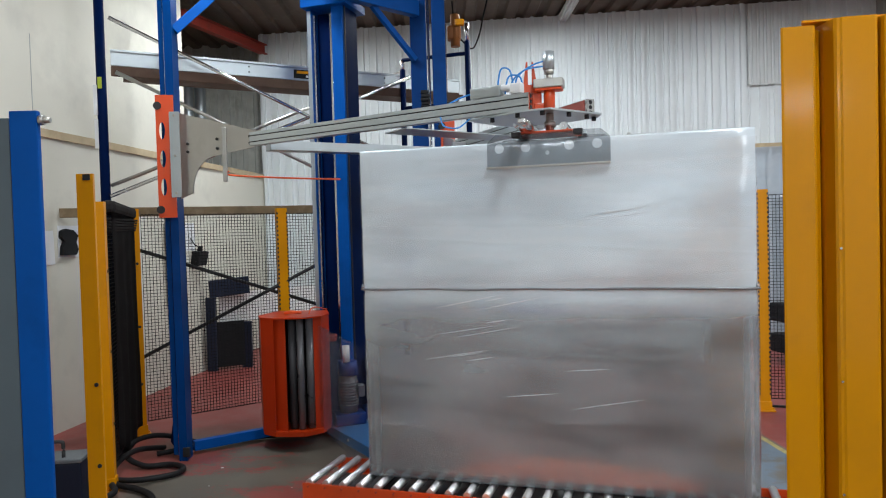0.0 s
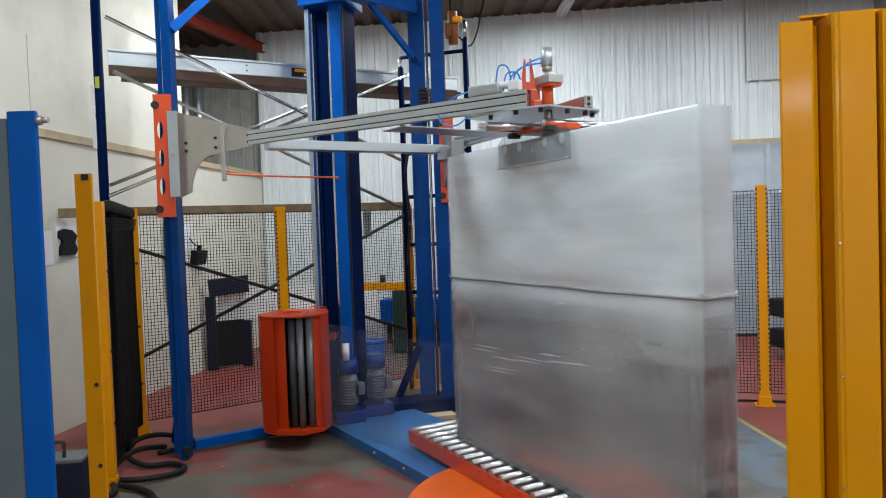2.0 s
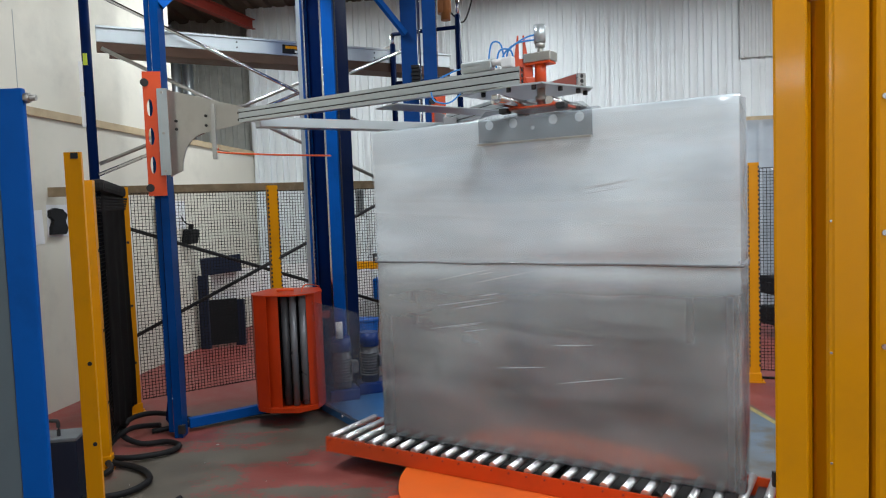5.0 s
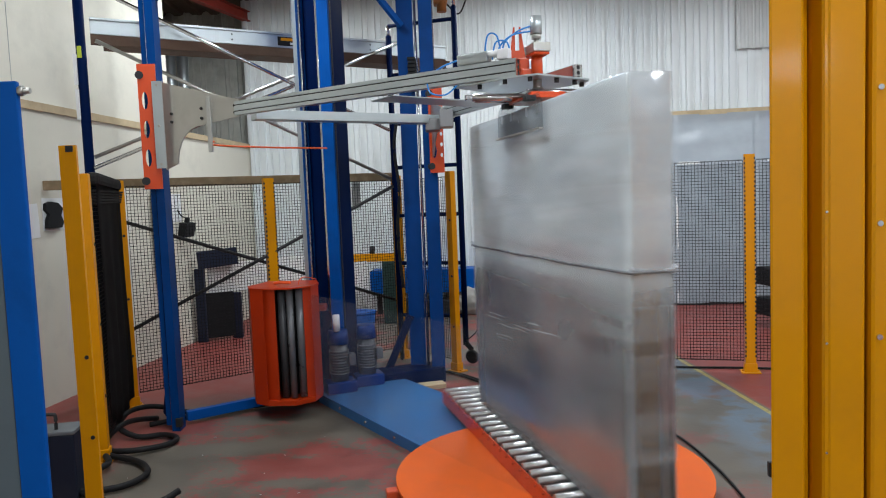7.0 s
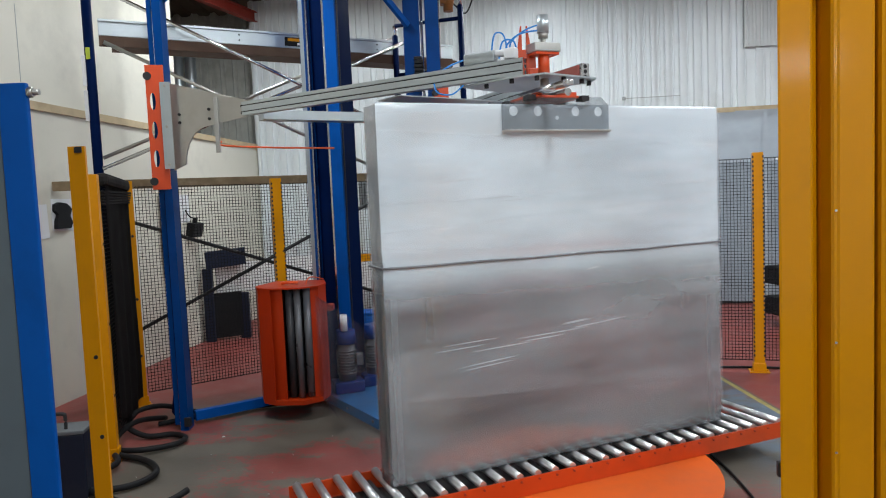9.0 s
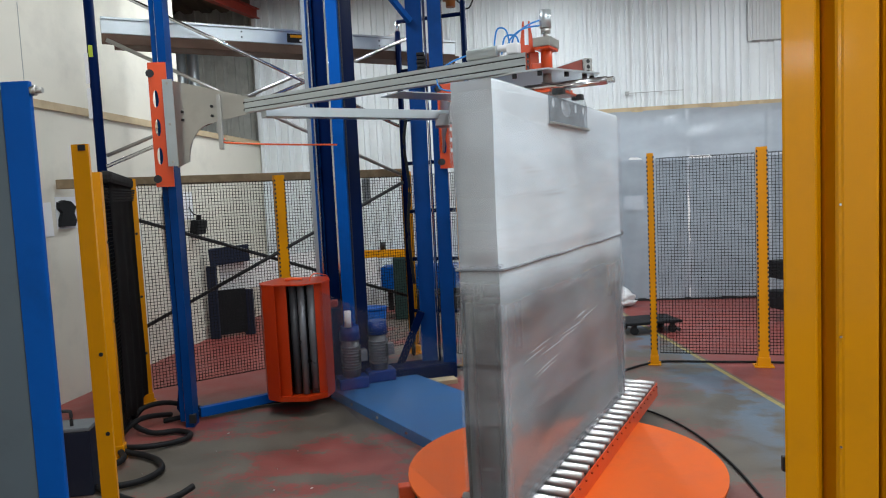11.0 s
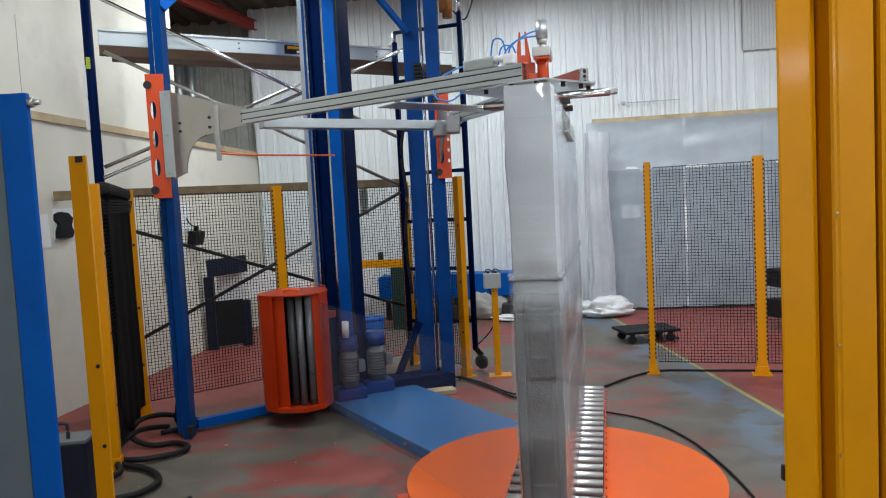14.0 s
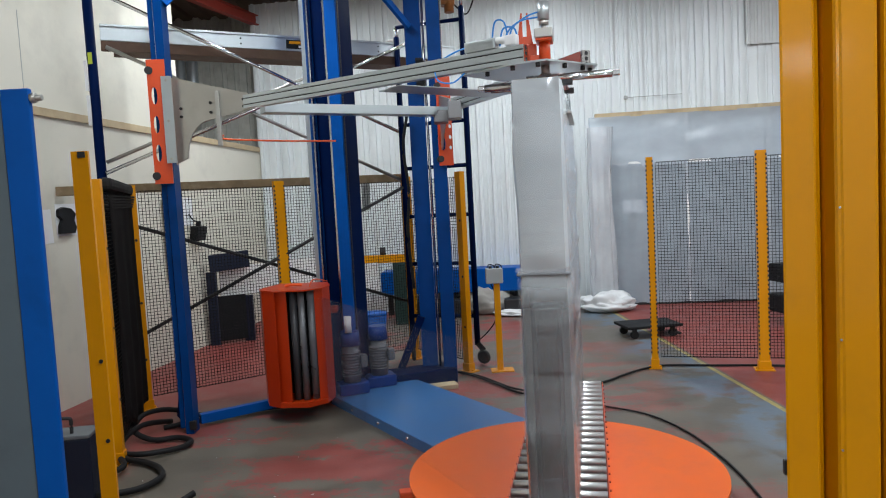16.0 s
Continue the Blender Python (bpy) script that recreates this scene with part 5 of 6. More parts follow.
def carriage_plate(name, x, y, z0, z1, yaw):
    """An orange carriage: a folded plate with oval holes, and rollers at its ends."""
    b = bmesh.new()
    h = z1 - z0
    m = pose(x, y, z0, 0, 0, yaw) @ pose(0, 0, 0, 90, 0, 0)
    plate(b, [(-0.065, 0), (0.065, 0), (0.065, h), (-0.065, h)], 0.012, m, [(-0.022, h * f, 0.022, 0.065) for f in (0.25, 0.48, 0.71)] + [(0.045, h * f, 0.012, 0.018) for f in (0.2, 0.32, 0.44, 0.56, 0.68, 0.8)])
    m2 = pose(x, y, z0, 0, 0, yaw)
    ob = part(name, b, M["orange_paint"], press, "orange carriage plate with oval holes")
    for sx in (-1, 1):
        b = bmesh.new()
        box(b, m2 @ Vector((sx * 0.063, 0.053, h / 2)), (0.006, 0.10, h), 0, m2)
        part("side_flange", b, M["orange_paint"], ob)
    for z in (0.06, h - 0.08):
        b = bmesh.new()
        rod(b, m2 @ Vector((-0.05, -0.02, z)), m2 @ Vector((-0.05, 0.06, z)), 0.03, 14)
        part("guide_roller", b, M["dark_metal"], ob)
    return ob


carriage_plate("left_carriage", PL.x - 0.005, PL.y - 0.10, 1.87, 2.79, 8)
carriage_plate("right_carriage", PR.x + 0.06, PR.y - 0.10, 1.95, 2.75, 8)
b = bmesh.new()
bar(b, (PL.x + 0.075, PL.y - 0.13, 2.02), (PL.x + 0.075, PL.y - 0.13, 2.66), 0.075, 0.008, 0, up=(0, 1, 0))
strip = part("clamp_strip", b, M["aluminium"], press, "bright steel clamping strip")
for z in (2.05, 2.33, 2.63):
    b = bmesh.new()
    rod(b, (PL.x + 0.075, PL.y - 0.134, z), (PL.x + 0.075, PL.y - 0.142, z), 0.010, 8)
    part("rivet", b, M["sheet_steel"], strip)
b = bmesh.new()
gm2 = Matrix.Translation((PR.x + 0.03, PR.y - 0.12, AZ)) @ Matrix((Vector((0.17, -0.98, 0)), Vector((0, 0, 1)), Vector((-0.98, -0.17, 0)))).transposed().to_4x4()
plate(b, [(0.0, 0.16), (0.0, -0.33), (0.06, -0.32), (0.14, -0.2), (0.26, -0.12), (0.5, -0.09), (0.5, 0.06)], 0.01, gm2)
part("gusset", b, M["sheet_steel"], press, "curved steel gusset plate")
b = bmesh.new()
box(b, (0.14, 5.75, AZ - 0.07), (0.11, 0.16, 0.14), 0.008)
box(b, (0.03, 6.0, AZ - 0.09), (0.12, 0.2, 0.10), 0.008)
part("joint_block", b, M["clamp_steel"], press)
# mounting plate, orange yoke and spindle
SX, SY = CX - 0.012, CY
b = bmesh.new()
slab(b, [(0.16, 4.22), (0.44, 3.93), (0.60, 3.86), (0.93, 4.10), (0.93, 4.24), (0.72, 4.42), (0.42, 4.5)], AZ - 0.06, AZ - 0.05)
part("mounting_plate", b, M["aluminium"], press, "flat aluminium mounting plate")
for x, y in ((0.30, 4.12), (0.43, 3.97), (0.56, 3.90), (0.72, 3.98), (0.84, 4.08), (0.90, 4.17)):
    b = bmesh.new()
    rod(b, (x, y, AZ - 0.085), (x, y, AZ - 0.061), 0.014, 6)
    part("bolt", b, M["dark_metal"], press, "dark bolt")
b = bmesh.new()
rod(b, (SX, SY, AZ - 0.05), (SX, SY, AZ + 0.10), 0.032, 24)
box(b, (SX - 0.085, SY + 0.05, AZ + 0.01), (0.09, 0.07, 0.12), 0.008)
box(b, (SX - 0.04, SY + 0.03, AZ - 0.02), (0.09, 0.05, 0.05), 0.006)
m = pose(SX - 0.105, SY + 0.03, AZ + 0.03) @ pose(0, 0, 0, 90, 0, 0)
plate(b, [(-0.05, 0), (0.05, 0), (0.03, 0.14), (0.02, 0.21), (0.012, 0.21), (0.012, 0.08), (-0.012, 0.08), (-0.012, 0.21), (-0.02, 0.21), (-0.03, 0.14)], 0.012, m)
part("yoke", b, M["orange_paint"], press, "orange spindle housing and slotted bracket")
b = bmesh.new()
m = pose(GL.lerp(E1, 0.90).x, GL.lerp(E1, 0.90).y - 0.005, AZ + 0.082, 0, 0, heading(GL, E1))
turned = m.to_3x3().to_4x4()
box(b, m @ Vector((-0.05, 0, 0)), (0.20, 0.05, 0.062), 0.008, turned)
for dz in (-0.012, 0.012):
    box(b, m @ Vector((-0.05, -0.025, dz)), (0.19, 0.004, 0.010), 0.0, turned)
part("valve_cylinder", b, M["aluminium"], press, "aluminium pneumatic cylinder")
b = bmesh.new()
rod(b, m @ Vector((0.05, 0, 0.01)), m @ Vector((0.14, 0, 0.01)), 0.022, 14)
box(b, m @ Vector((0.145, 0.0, 0.0)), (0.07, 0.05, 0.06), 0.01, turned)
part("valve_block", b, M["white_plastic"], press, "pale valve block")
for k, pts in enumerate((
        [(SX - 0.02, SY, AZ + 0.24), (SX - 0.10, SY - 0.02, AZ + 0.21), (SX - 0.18, SY, AZ + 0.15), (SX - 0.19, SY + 0.02, AZ + 0.06)],
        [(SX - 0.02, SY, AZ + 0.21), (SX - 0.13, SY - 0.02, AZ + 0.19), (SX - 0.20, SY, AZ + 0.14), (SX - 0.22, SY + 0.02, AZ + 0.08)],
        [(SX - 0.20, SY, AZ + 0.08), (SX - 0.22, SY, AZ + 0.19), (SX - 0.27, SY + 0.02, AZ + 0.20), (SX - 0.29, SY + 0.04, AZ + 0.09)],
        [(SX - 0.15, SY - 0.02, AZ + 0.09), (SX - 0.17, SY - 0.03, AZ + 0.15), (SX - 0.23, SY - 0.02, AZ + 0.15), (SX - 0.25, SY, AZ + 0.06)],
        [(SX - 0.28, SY + 0.1, AZ + 0.09), (SX - 0.35, SY + 0.1, AZ + 0.10), (SX - 0.5, SY + 0.2, AZ + 0.08), (SX - 0.64, SY + 0.35, AZ + 0.03)],
        [(SX - 0.45, SY + 0.1, AZ - 0.06), (SX - 0.52, SY + 0.1, AZ - 0.11), (SX - 0.6, SY + 0.15, AZ - 0.09), (SX - 0.62, SY + 0.2, AZ - 0.03)])):
    b = bmesh.new()
    hose(b, pts, 0.005, 6)
    part("air_hose", b, M["blue_hose"], press, "thin blue air hose")
b = bmesh.new()
rod(b, (SX, SY, AZ + 0.192), (SX, SY, AZ + 0.290), 0.033, 24)
part("rotary_union", b, M["aluminium"], press, "bright round rotary union")
b = bmesh.new()
rod(b, (SX, SY, AZ + 0.165), (SX, SY, AZ + 0.1925), 0.027, 20)
rod(b, (SX, SY, AZ + 0.125), (SX, SY, AZ + 0.17), 0.015, 16)
part("union_neck", b, M["sheet_steel"], press)

# the part that turns with the load
rotor = new("rotor")
rotor.parent = press
rotor.matrix_basis = pose(SX, SY, 0)
b = bmesh.new()
box(b, (0, 0, AZ + 0.108), (0.165, 0.10, 0.050), 0.005)
part("cap_block", b, M["sheet_steel"], rotor, "steel block on the spindle")
b = bmesh.new()
box(b, (0, 0, AZ + 0.076), (0.15, 0.09, 0.014), 0.003)
part("block_base", b, M["orange_paint"], rotor)
b = bmesh.new()
rod(b, (0, 0, 2.25), (0, 0, AZ - 0.045), 0.024, 18)
rod(b, (0, 0, 2.285), (0, 0, 2.315), 0.033, 18)
part("shaft", b, M["sheet_steel"], rotor)
b = bmesh.new()
box(b, (0, 0, 2.245), (0.34, 0.24, 0.014), 0.003)
box(b, (0.12, 0.0, 2.262), (0.05, 0.2, 0.025), 0.003)
part("cross_plate", b, M["orange_paint"], rotor, "orange cross plate")
for s in (-1, 1):
    b = bmesh.new()
    m = pose(0, s * (W / 2 + 0.016) + 0.005, 0) @ pose(0, 0, 0, 90, 0, 0)
    plate(b, [(-0.34, 2.055), (0.34, 2.055), (0.34, 2.20), (0.29, 2.245), (-0.29, 2.245), (-0.34, 2.20)], 0.005, m, [(x, 2.165, 0.027, 0.027) for x in (-0.27, -0.12, 0.12, 0.27)] + [(0.0, 2.13, 0.012, 0.012)])
    part("clamp_plate", b, M["clear_plate"], rotor, "holed smoky clear clamp plate")
    b = bmesh.new()
    box(b, (0, s * (W / 2 + 0.028) + 0.005, 2.058), (0.68, 0.022, 0.012), 0.002)
    part("clamp_edge", b, M["sheet_steel"], rotor, "steel edge angle")
    for x in (-0.17, 0.17):
        b = bmesh.new()
        box(b, (x, s * 0.12, 2.235), (0.05, 0.06, 0.03), 0.004)
        part("clamp_hinge", b, M["dark_metal"], rotor)
    b = bmesh.new()
    rod(b, (s * 0.09, -s * 0.10, 2.275), (s * 0.09, s * 0.36, 2.275), 0.022, 16)
    box(b, (s * 0.09, s * 0.38, 2.275), (0.04, 0.04, 0.03), 0.006)
    rod(b, (s * 0.14, s * 0.1, 2.262), (s * 0.14, s * 0.33, 2.262), 0.010, 10)
    part("clamp_cylinder", b, M["bright_steel"], rotor, "bright pneumatic clamp cylinder")

# ---- film web from carriage to load: overlapping clear strips ----
WEB_N, WEB_L = 6, 0.66
WEB_TOP, WEB_BOT = 1.007, 0.218
web = tagged(new("film_web"), "clear stretch film drawn from carriage to load", "stretch film")
strips = []
for k in range(WEB_N):
    b = bmesh.new()
    n = 8
    cols = []
    for i in range(n + 1):
        x = WEB_L * i / n
        col = []
        for j in range(n + 1):
            z = WEB_BOT + (WEB_TOP - WEB_BOT) * j / n
            col.append(b.verts.new((x, 0.003 * noise.noise((x * 4, z * 5, k)) * math.sin(math.pi * i / n) + 0.0012 * k, z)))
        cols.append(col)
    for i in range(n):
        for j in range(n):
            b.faces.new((cols[i][j], cols[i + 1][j], cols[i + 1][j + 1], cols[i][j + 1])).smooth = True
    strips.append(part("film_strip", b, M["film_web" if k < 2 else "film_web_faint"], web))

# ---- scaffold tower behind the fence ----
sc = tagged(new("scaffold_tower"), "rolling scaffold tower with dark blue posts and aluminium deck", "scaffold")
S1, S2, S3, S4 = Vector((-3.0, 6.30, 0)), Vector((-0.383, 7.42, 0)), Vector((0.29, 7.20, 0)), Vector((-2.95, 7.6, 0))
for s, z0, z1 in ((S1, 0.15, 4.2), (S2, 0.2, 3.4), (S3, 0.2, 3.62), (S4, 0.2, 4.2)):
    b = bmesh.new()
    rod(b, (s.x, s.y, z0), (s.x, s.y, z1), 0.03 if s is not S1 else 0.042, 14)
    part("post", b, M["dark_blue_and_shade"], sc)
    b = bmesh.new()
    cw = Vector((s.x + (0.055 if s is S3 else 0.0), s.y - (0.06 if s is S3 else 0.0), 0.085))
    ax = Vector((0.45, 0.89, 0)) if s is S3 else Vector((1, 0, 0))
    for r0, r1, n in ((0.074, 0.055, 20), (0.028, 0.012, 12)):
        for side_sign in (-1, 1):
            rod(b, cw, cw + ax * 0.02 * side_sign, r0, n, r1)
    bar(b, cw + Vector((0, 0, 0.075)), (s.x, s.y, z0 + 0.02), 0.05, 0.05, up=(0, 1, 0))
    part("castor", b, M["black_rubber"], sc, "black castor wheel")
b = bmesh.new()
rod(b, (S3.x, S3.y, 3.62), (S3.x, S3.y, 3.80), 0.022, 12)
part("spigot", b, M["bright_steel"], sc, "bright tube spigot")
b = bmesh.new()
rod(b, (S2.x, S2.y, 3.38), (S2.x, S2.y, 3.5), 0.022, 12)
part("spigot", b, M["bright_steel"], sc, "bright tube spigot")
for z in (0.5, 1.05, 1.55, 2.05, 2.5, 3.0, 3.5):
    b = bmesh.new()
    rod(b, (S2.x, S2.y, z), (S3.x, S3.y, z), 0.02, 10)
    part("rung", b, M["dark_blue_and_shade"], sc)
b = bmesh.new()
for k in range(2):
    box(b, (S1.x - 0.035, S1.y - 0.05, 2.95 - k * 0.3), (0.03, 0.012, 0.26))
part("sticker", b, M["paper"], sc, "white stickers")
b = bmesh.new()
box(b, (S1.x + 0.005, S1.y - 0.044, 3.10), (0.035, 0.006, 0.10))
part("sticker", b, M["lime_label"], sc, "yellow-green sticker")
DL, DR = Vector((-2.92, 6.32, 3.29)), Vector((0.2, 7.73, 3.23))
b = bmesh.new()
bar(b, DL + Vector((0, 0, 0.035)), DR + Vector((0, 0, 0.035)), 0.045, 0.13, 0.004)
bar(b, DL + Vector((0, 0, 0.1)), DR + Vector((0, 0, 0.1)), 0.08, 0.02, 0.002)
part("deck_beam", b, M["aluminium"], sc, "bright aluminium deck beam")
b = bmesh.new()
bar(b, DL + Vector((0, 0, -0.075)), DR + Vector((0, 0, -0.075)), 0.04, 0.088, 0.004)
part("deck_edge", b, M["deck_ply"], sc, "dark brown deck edge")
b = bmesh.new()
bar(b, DL + Vector((-0.02, 0.29, -0.05)), DR + Vector((-0.05, 0.29, -0.05)), 0.5, 0.03)
part("deck_board", b, M["deck_ply"], sc, "dark brown plywood deck")
b = bmesh.new()
d = (DR - DL).normalized()
nrm = Vector((d.y, -d.x, 0))
p = DL.lerp(DR, 0.475) + nrm * 0.026 + Vector((0, 0, 0.03))
bar(b, p, p + d * 0.36, 0.003, 0.085)
lab = part("deck_label", b, M["black_panel"], sc, "black label with unreadable yellow bars")
b = bmesh.new()
bar(b, p + d * 0.03 + nrm * 0.003 + Vector((0, 0, 0.018)), p + d * 0.30 + nrm * 0.003 + Vector((0, 0, 0.018)), 0.002, 0.026)
part("label_bar", b, M["yellow_paint"], lab)
b = bmesh.new()
bar(b, p + d * 0.12 + nrm * 0.003 + Vector((0, 0, -0.02)), p + d * 0.33 + nrm * 0.003 + Vector((0, 0, -0.02)), 0.002, 0.022)
part("label_bar", b, M["paper"], lab)
for u in (0.12, 0.35, 0.52, 0.75, 0.9):
    b = bmesh.new()
    q = DL.lerp(DR, u) + nrm * 0.024
    for z in (0.01, 0.06):
        rod(b, q + Vector((0, 0, z)), q + nrm * 0.008 + Vector((0, 0, z)), 0.008, 8)
    part("rivet", b, M["dark_metal"], sc)
for name, p, q, mt in (
        ("brace", (-2.87, 6.20, 3.65), (-0.407, 7.30, 2.428), "bright_steel"), ("brace", (-2.95, 6.28, 2.1), (-0.26, 7.38, 3.33), "bright_steel"),
        ("brace", (-2.87, 6.3, 3.2), (-0.42, 7.42, 1.94), "sheet_steel"), ("brace", (-2.97, 6.35, 2.2), (-0.45, 8.6, 3.65), "sheet_steel"),
        ("brace", (-2.95, 6.3, 1.69), (-0.42, 7.68, 0.62), "dark_metal"), ("brace", (-2.95, 6.3, 0.54), (-0.40, 7.40, 1.86), "dark_metal")):
    b = bmesh.new()
    rod(b, p, q, 0.017, 10)
    for e, f in ((p, q), (q, p)):
        dd = (Vector(f) - Vector(e)).normalized()
        bar(b, Vector(e), Vector(e) + dd * 0.16, 0.008, 0.035)
    part(name, b, M[mt], sc, "slim diagonal tube brace")
b = bmesh.new()
bar(b, (-3.44, 6.335, 1.965), (-0.42, 7.72, 1.97), 0.05, 0.085, 0.006)
tagged(part("timber_rail", b, M["old_timber"], sc), "weathered timber guard rail")
b = bmesh.new()
box(b, (0, 0, 0), (0.08, 0.05, 0.28), 0.008)
o = tagged(part("switch_case", b, M["grey_box"]), "grey switch case fixed to the scaffold", "switch box")
o.matrix_basis = pose(-0.80, 7.50, 1.78, 0, 0, 20)

# ---- things along the pale wall ----
def on_left(y, z, off=0.0):
    return Vector((left_x(y) + off, y, z))


b = bmesh.new()
vs = [(6.35 + (y - 6.41) * 0.80, 1.585 + (z - 1.52) * 0.63) for y, z in ((6.42, 1.87), (6.50, 1.90), (6.62, 1.88), (6.70, 1.80), (6.66, 1.70), (6.70, 1.60), (6.66, 1.52), (6.42, 1.52), (6.43, 1.63), (6.47, 1.72), (6.41, 1.78))]
fr = [b.verts.new(on_left(y, z, 0.035)) for y, z in vs]
bk = [b.verts.new(on_left(y, z, 0.004)) for y, z in vs]
b.faces.new(fr)
b.faces.new(bk[::-1])
for i in range(len(vs)):
    b.faces.new((fr[i], fr[(i + 1) % len(vs)], bk[(i + 1) % len(vs)], bk[i]))
tagged(part("wall_bracket", b, M["black_panel"]), "black moulded holder on the wall", "wall holder")
b = bmesh.new()
bar(b, on_left(6.345, 1.71, 0.002), on_left(6.63, 1.71, 0.002), 0.003, 0.29)
tagged(part("backing_sheet", b, M["paper"]), "pale sheet behind the holder", "sheet")
b = bmesh.new()
bar(b, on_left(6.05, 1.65, 0.004), on_left(6.29, 1.66, 0.004), 0.003, 0.30)
tagged(part("wall_notice", b, M["paper"]), "white paper notice on the wall", "notice")
b = bmesh.new()
bar(b, on_left(8.55, 1.72, 0.006), on_left(8.85, 1.72, 0.006), 0.004, 0.34)
tagged(part("wall_notice", b, M["paper"]), "white paper notice on the wall", "notice")
b = bmesh.new()
rod(b, on_left(8.15, 0.95, 0.03), on_left(8.15, 1.9, 0.03), 0.022, 10)
tagged(part("conduit", b, M["grey_box"]), "grey conduit on the wall", "conduit")
b = bmesh.new()
box(b, (0, 0, 0), (0.10, 0.26, 0.18), 0.02)
box(b, (0.0, -0.03, 0.11), (0.05, 0.05, 0.09), 0.01)
o = tagged(part("wall_tray", b, M["black_panel"]), "dark tray fixed to the wall", "tray")
o.matrix_basis = pose(left_x(8.85) + 0.06, 8.85, 1.45, 0, 12, -8)
b = bmesh.new()
hose(b, [on_left(8.72, 1.7, 0.02), on_left(8.76, 1.62, 0.05), on_left(8.86, 1.58, 0.09)], 0.008)
tagged(part("wall_lead", b, M["black_rubber"]), "black lead hanging on the wall", "cable")

wt = tagged(new("work_table"), "dark steel desk with a pale board behind it", "table")
b = bmesh.new()
bar(b, (-3.0, 8.95, 1.045), (-2.56, 9.19, 1.08), 0.06, 0.22, 0.01)
part("modesty_panel", b, M["bench_dark"], wt)
for x, y, z in ((-2.99, 8.97, 0.94), (-2.60, 9.18, 0.60)):
    b = bmesh.new()
    box(b, (x, y, z / 2), (0.12, 0.07, z), 0.006)
    part("leg", b, M["bench_dark"], wt)
b = bmesh.new()
bar(b, (-2.93, 9.10, 0.79), (-1.75, 9.70, 0.82), 0.02, 0.38, 0.003)
part("board", b, M["white_paint"], wt, "pale board")
b = bmesh.new()
bar(b, (-2.95, 8.99, 0.33), (-2.63, 9.16, 0.33), 0.04, 0.58, 0.004)
part("lower_panel", b, M["black_panel"], wt, "dark lower panel")

# things behind the mesh: yellow rail, green machine, bucket
rk = tagged(new("floor_rack"), "low yellow rail on dark green stands", "rack")
b = bmesh.new()
bar(b, (-2.0, 9.9, 0.93), (-0.45, 9.75, 0.93), 0.09, 0.11, 0.006)
part("rail", b, M["yellow_paint"], rk)
for x in (-1.85, -1.28, -0.62):
    b = bmesh.new()
    box(b, (x, 9.85, 0.44), (0.22, 0.3, 0.87), 0.02)
    part("stand", b, M["green_paint"], rk)
b = bmesh.new()
box(b, (-1.02, 9.68, 0.68), (0.18, 0.03, 0.42), 0.01)
part("rag", b, M["white_plastic"], rk, "white rag hanging")
b = bmesh.new()
rod(b, (-0.86, 9.8, 0.985), (-0.86, 9.8, 1.09), 0.04, 10)
part("knob", b, M["dark_metal"], rk)

bk = tagged(new("bucket"), "blue plastic bucket with a pale handle", "bucket")
bk.matrix_basis = pose(-0.92, 8.60, 0)
b = bmesh.new()
rod(b, (0, 0, 0.0), (0, 0, 0.36), 0.13, 24, 0.17)
part("body", b, M["blue_paint"], bk)
b = bmesh.new()
rod(b, (0, 0, 0.345), (0, 0, 0.37), 0.178, 24)
hose(b, [(-0.17, 0, 0.34), (-0.2, -0.02, 0.28), (-0.23, -0.03, 0.2), (-0.24, -0.03, 0.12)], 0.006)
part("rim", b, M["blue_paint"], bk)

# dark trolley frame past the side fence
tr = tagged(new("trolley"), "dark steel trolley frame parked behind the fence", "trolley")
tr.matrix_basis = pose(4.35, 8.4, 0, 0, 0, 10)
for p, q in (((-0.3, 0, 0.1), (-0.3, 0, 1.15)), ((-0.3, 0, 1.0), (0.2, 0, 0.75)), ((0.5, 0, 0.1), (0.5, 0, 1.0))):
    b = bmesh.new()
    bar(b, p, q, 0.06, 0.06, 0.005, up=(0, 1, 0))
    part("tube", b, M["dark_metal"], tr)
for z in (0.25, 0.62):
    b = bmesh.new()
    box(b, (0.1, 0, z), (0.95, 0.5, 0.22), 0.02)
    part("shelf", b, M["black_panel"], tr)
b = bmesh.new()
for x in (-0.25, 0.45):
    rod(b, (x, -0.02, 0.07), (x, 0.02, 0.07), 0.07, 14)
part("wheel", b, M["black_rubber"], tr)

# scraps of film on the floor
b = bmesh.new()
rs = random.Random(9)
for k in range(26):
    x, y, r = rs.uniform(-2.2, -0.3), rs.uniform(3.2, 5.2), rs.uniform(0.004, 0.011)
    a = rs.uniform(0, 3)
    slab(b, [(x + r * math.cos(a), y + r * math.sin(a)), (x - r * 0.6 * math.sin(a), y + r * 0.6 * math.cos(a)), (x - r * math.cos(a), y - r * math.sin(a))], 0.0, 0.004)
tagged(part("film_scrap", b, M["paper"]), "tiny pale scraps of film on the floor", "litter", kind="stuff")

# tubes stored in the loft
for x in (-4.3, -4.02, -3.82):
    b = bmesh.new()
    rod(b, (x, 11.3, 2.6), (x, 11.3, 4.5), 0.085, 16)
    tagged(part("duct_pipe", b, M["aluminium"]), "upright galvanised pipe in the loft", "pipe", "loft pipes")
b = bmesh.new()
slab(b, [(-7.8, 8.6), (-3.3, 8.6), (-2.95, 11.6), (-7.8, 11.8)], 2.5, 2.6)
tagged(part("loft_floor", b, M["timber"]), "timber loft floor behind the wall", "floor", kind="structure")


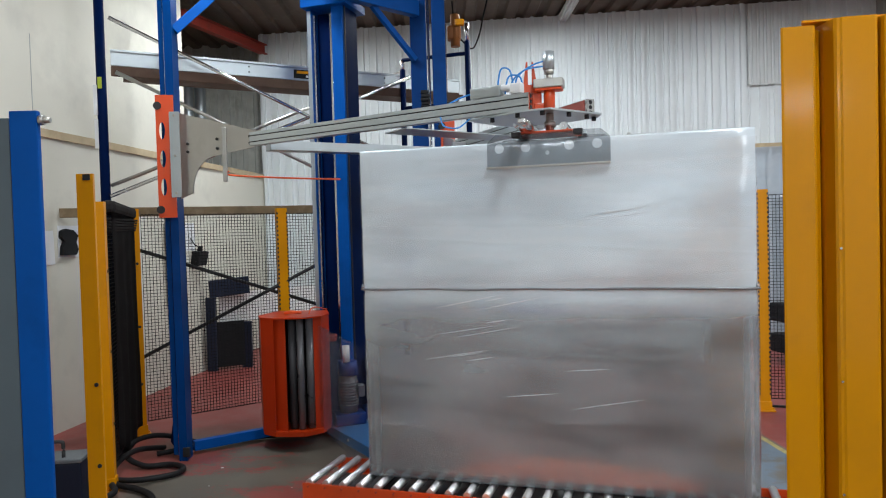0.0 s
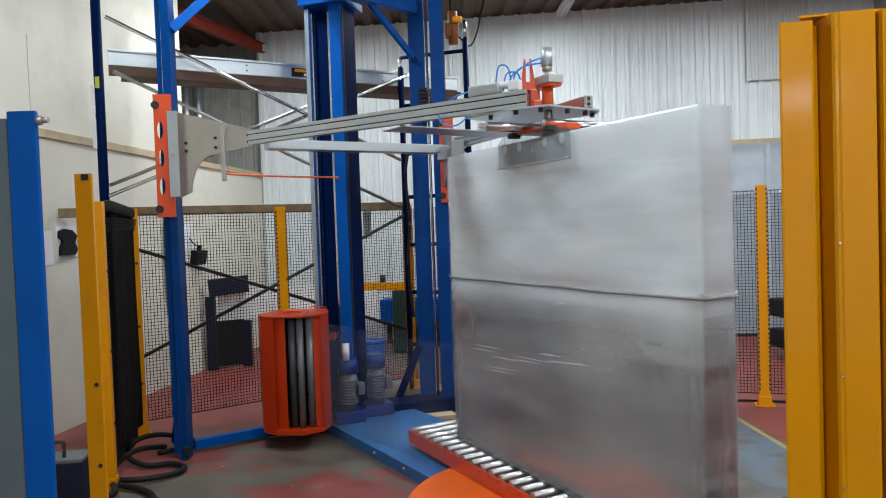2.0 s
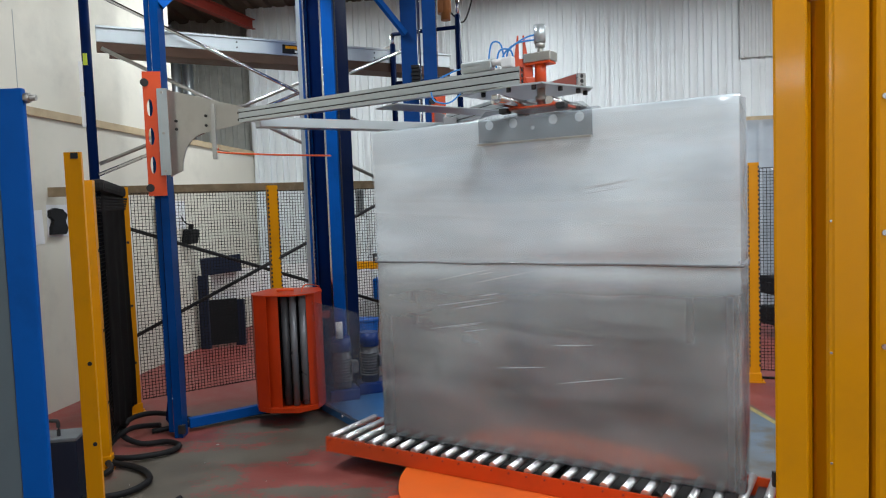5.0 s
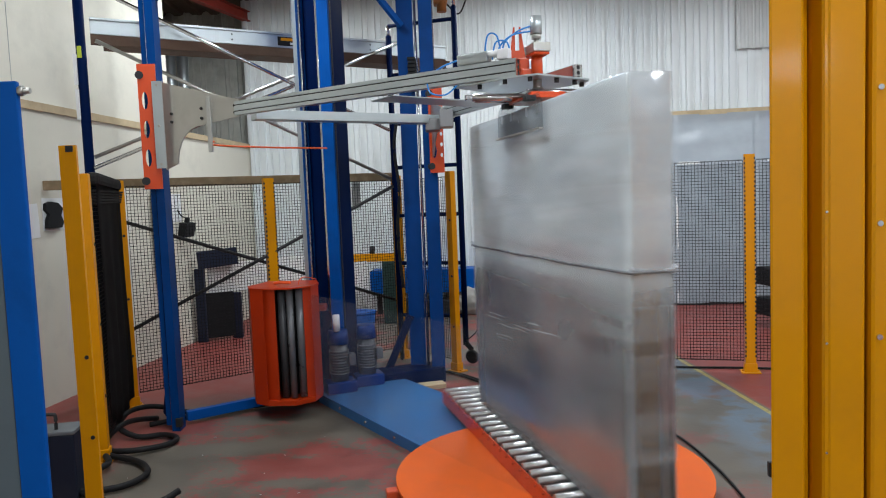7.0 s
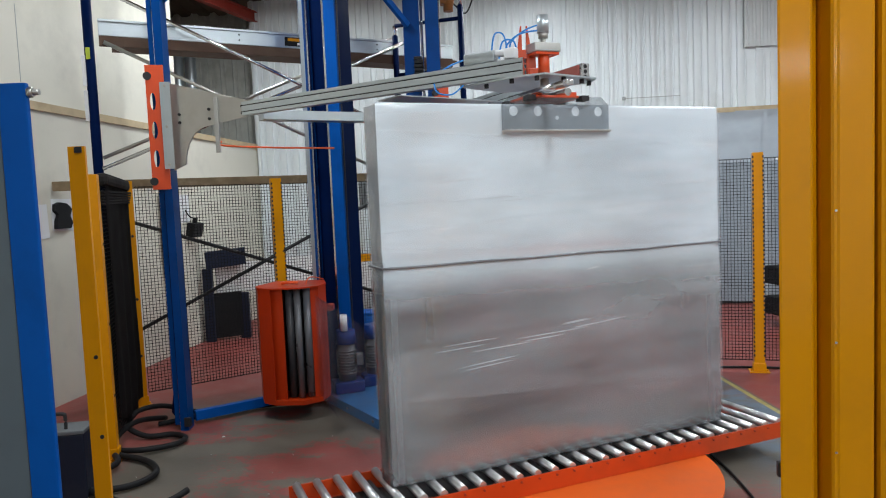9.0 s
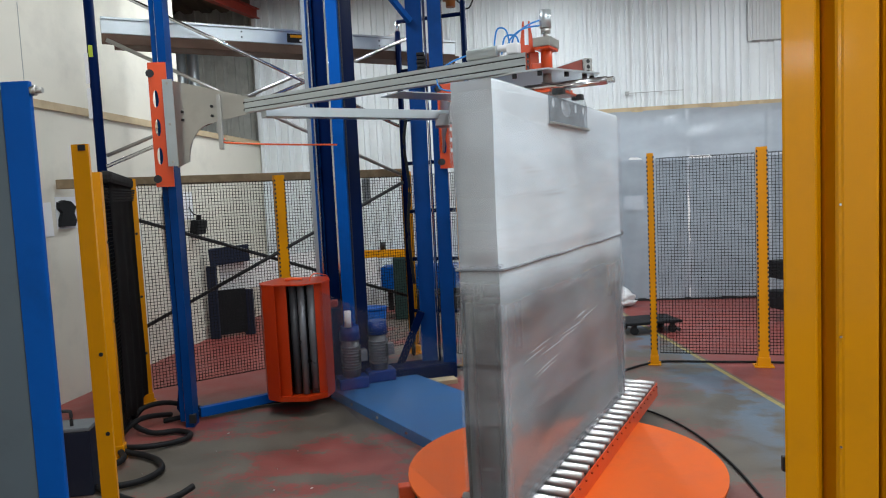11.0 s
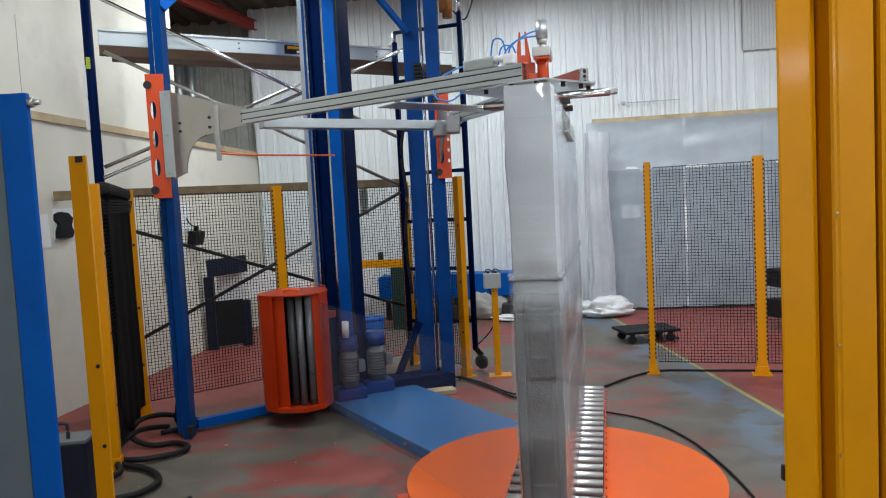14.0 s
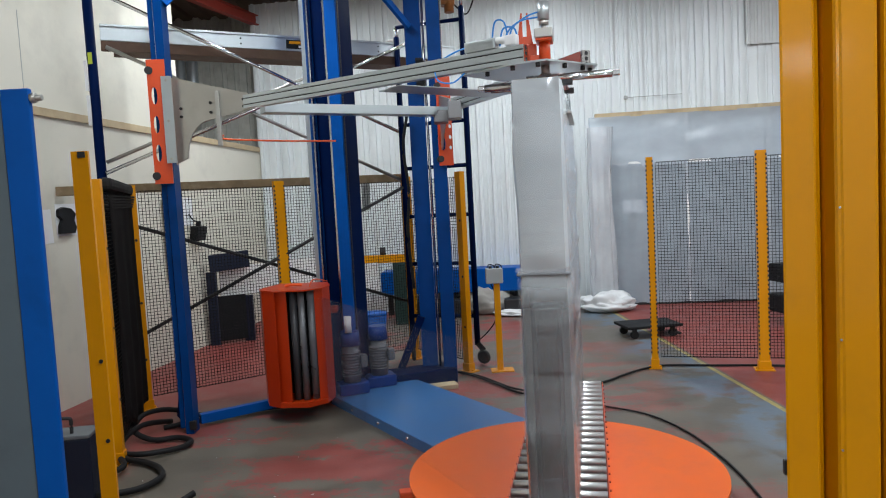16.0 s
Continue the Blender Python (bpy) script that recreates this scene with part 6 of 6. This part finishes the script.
# ---- what moves ----
TURN = [(0, -556.9), (0.5, -527.6), (1, -492.3), (1.5, -457.2), (2, -421.7), (2.5, -387.0), (3, -352.9), (3.5, -318.8), (4, -284.1),
        (4.5, -248.2), (5, -212.3), (5.5, -177.8), (6, -143.5), (6.5, -109.5), (7, -76.0), (7.5, -44.3), (8, -20.0), (8.5, 2.6),
        (9, 22.5), (9.5, 38.5), (10, 50.0), (10.5, 57.5), (11, 62.3), (11.5, 65.3), (12, 67.5), (12.5, 69.7), (13, 72.0), (13.5, 74.3),
        (14, 76.8), (14.5, 78.0), (15, 78.2), (16, 78.2)]
LIFT = [(0, 0.0), (14.9, 0.0), (15.1, 0.0), (15.5, 0.036), (16, 0.072)]


def angle_at(t):
    return float(np.interp(t, [r[0] for r in TURN], [r[1] for r in TURN]))


def motions():
    for thing in (conv, load):
        walk(thing, [(t, pose(CX, CY, 0, 0, 0, a)) for t, a in TURN])
    walk(disc, [(t, pose(0, 0, 0, 0, 0, a)) for t, a in TURN])
    walk(rotor, [(t, pose(SX, SY, 0, 0, 0, a)) for t, a in TURN])
    walk(press, [(t, pose(0, 0, z)) for t, z in LIFT])
    # the film leaves the roller and touches the corner of the load that lies furthest to its side
    roller = Vector((KX + 0.205, KY - 0.108))
    centre = Vector((CX, CY))
    rows = [[] for _ in strips]
    for i in range(0, 129):
        t = i * 0.125
        a = radians(angle_at(t))
        best, touch = None, None
        for u in (-U1, U2):
            for v in (-W / 2 - 0.004, W / 2 + 0.004):
                c = centre + Vector((u * math.cos(a) - v * math.sin(a), u * math.sin(a) + v * math.cos(a)))
                d = c - roller
                bearing = math.atan2(d.y, d.x)
                if best is None or bearing < best:
                    best, touch = bearing, c
        reach = (touch - roller).length
        d = (touch - roller).normalized()
        for k, r in enumerate(rows):
            s = max(0.0, reach - WEB_L) * k / (WEB_N - 1)
            p = roller + d * s
            r.append((t, pose(p.x, p.y, 0, 0, 0, math.degrees(best))))
    for o, r in zip(strips, rows):
        walk(o, r)


motions()
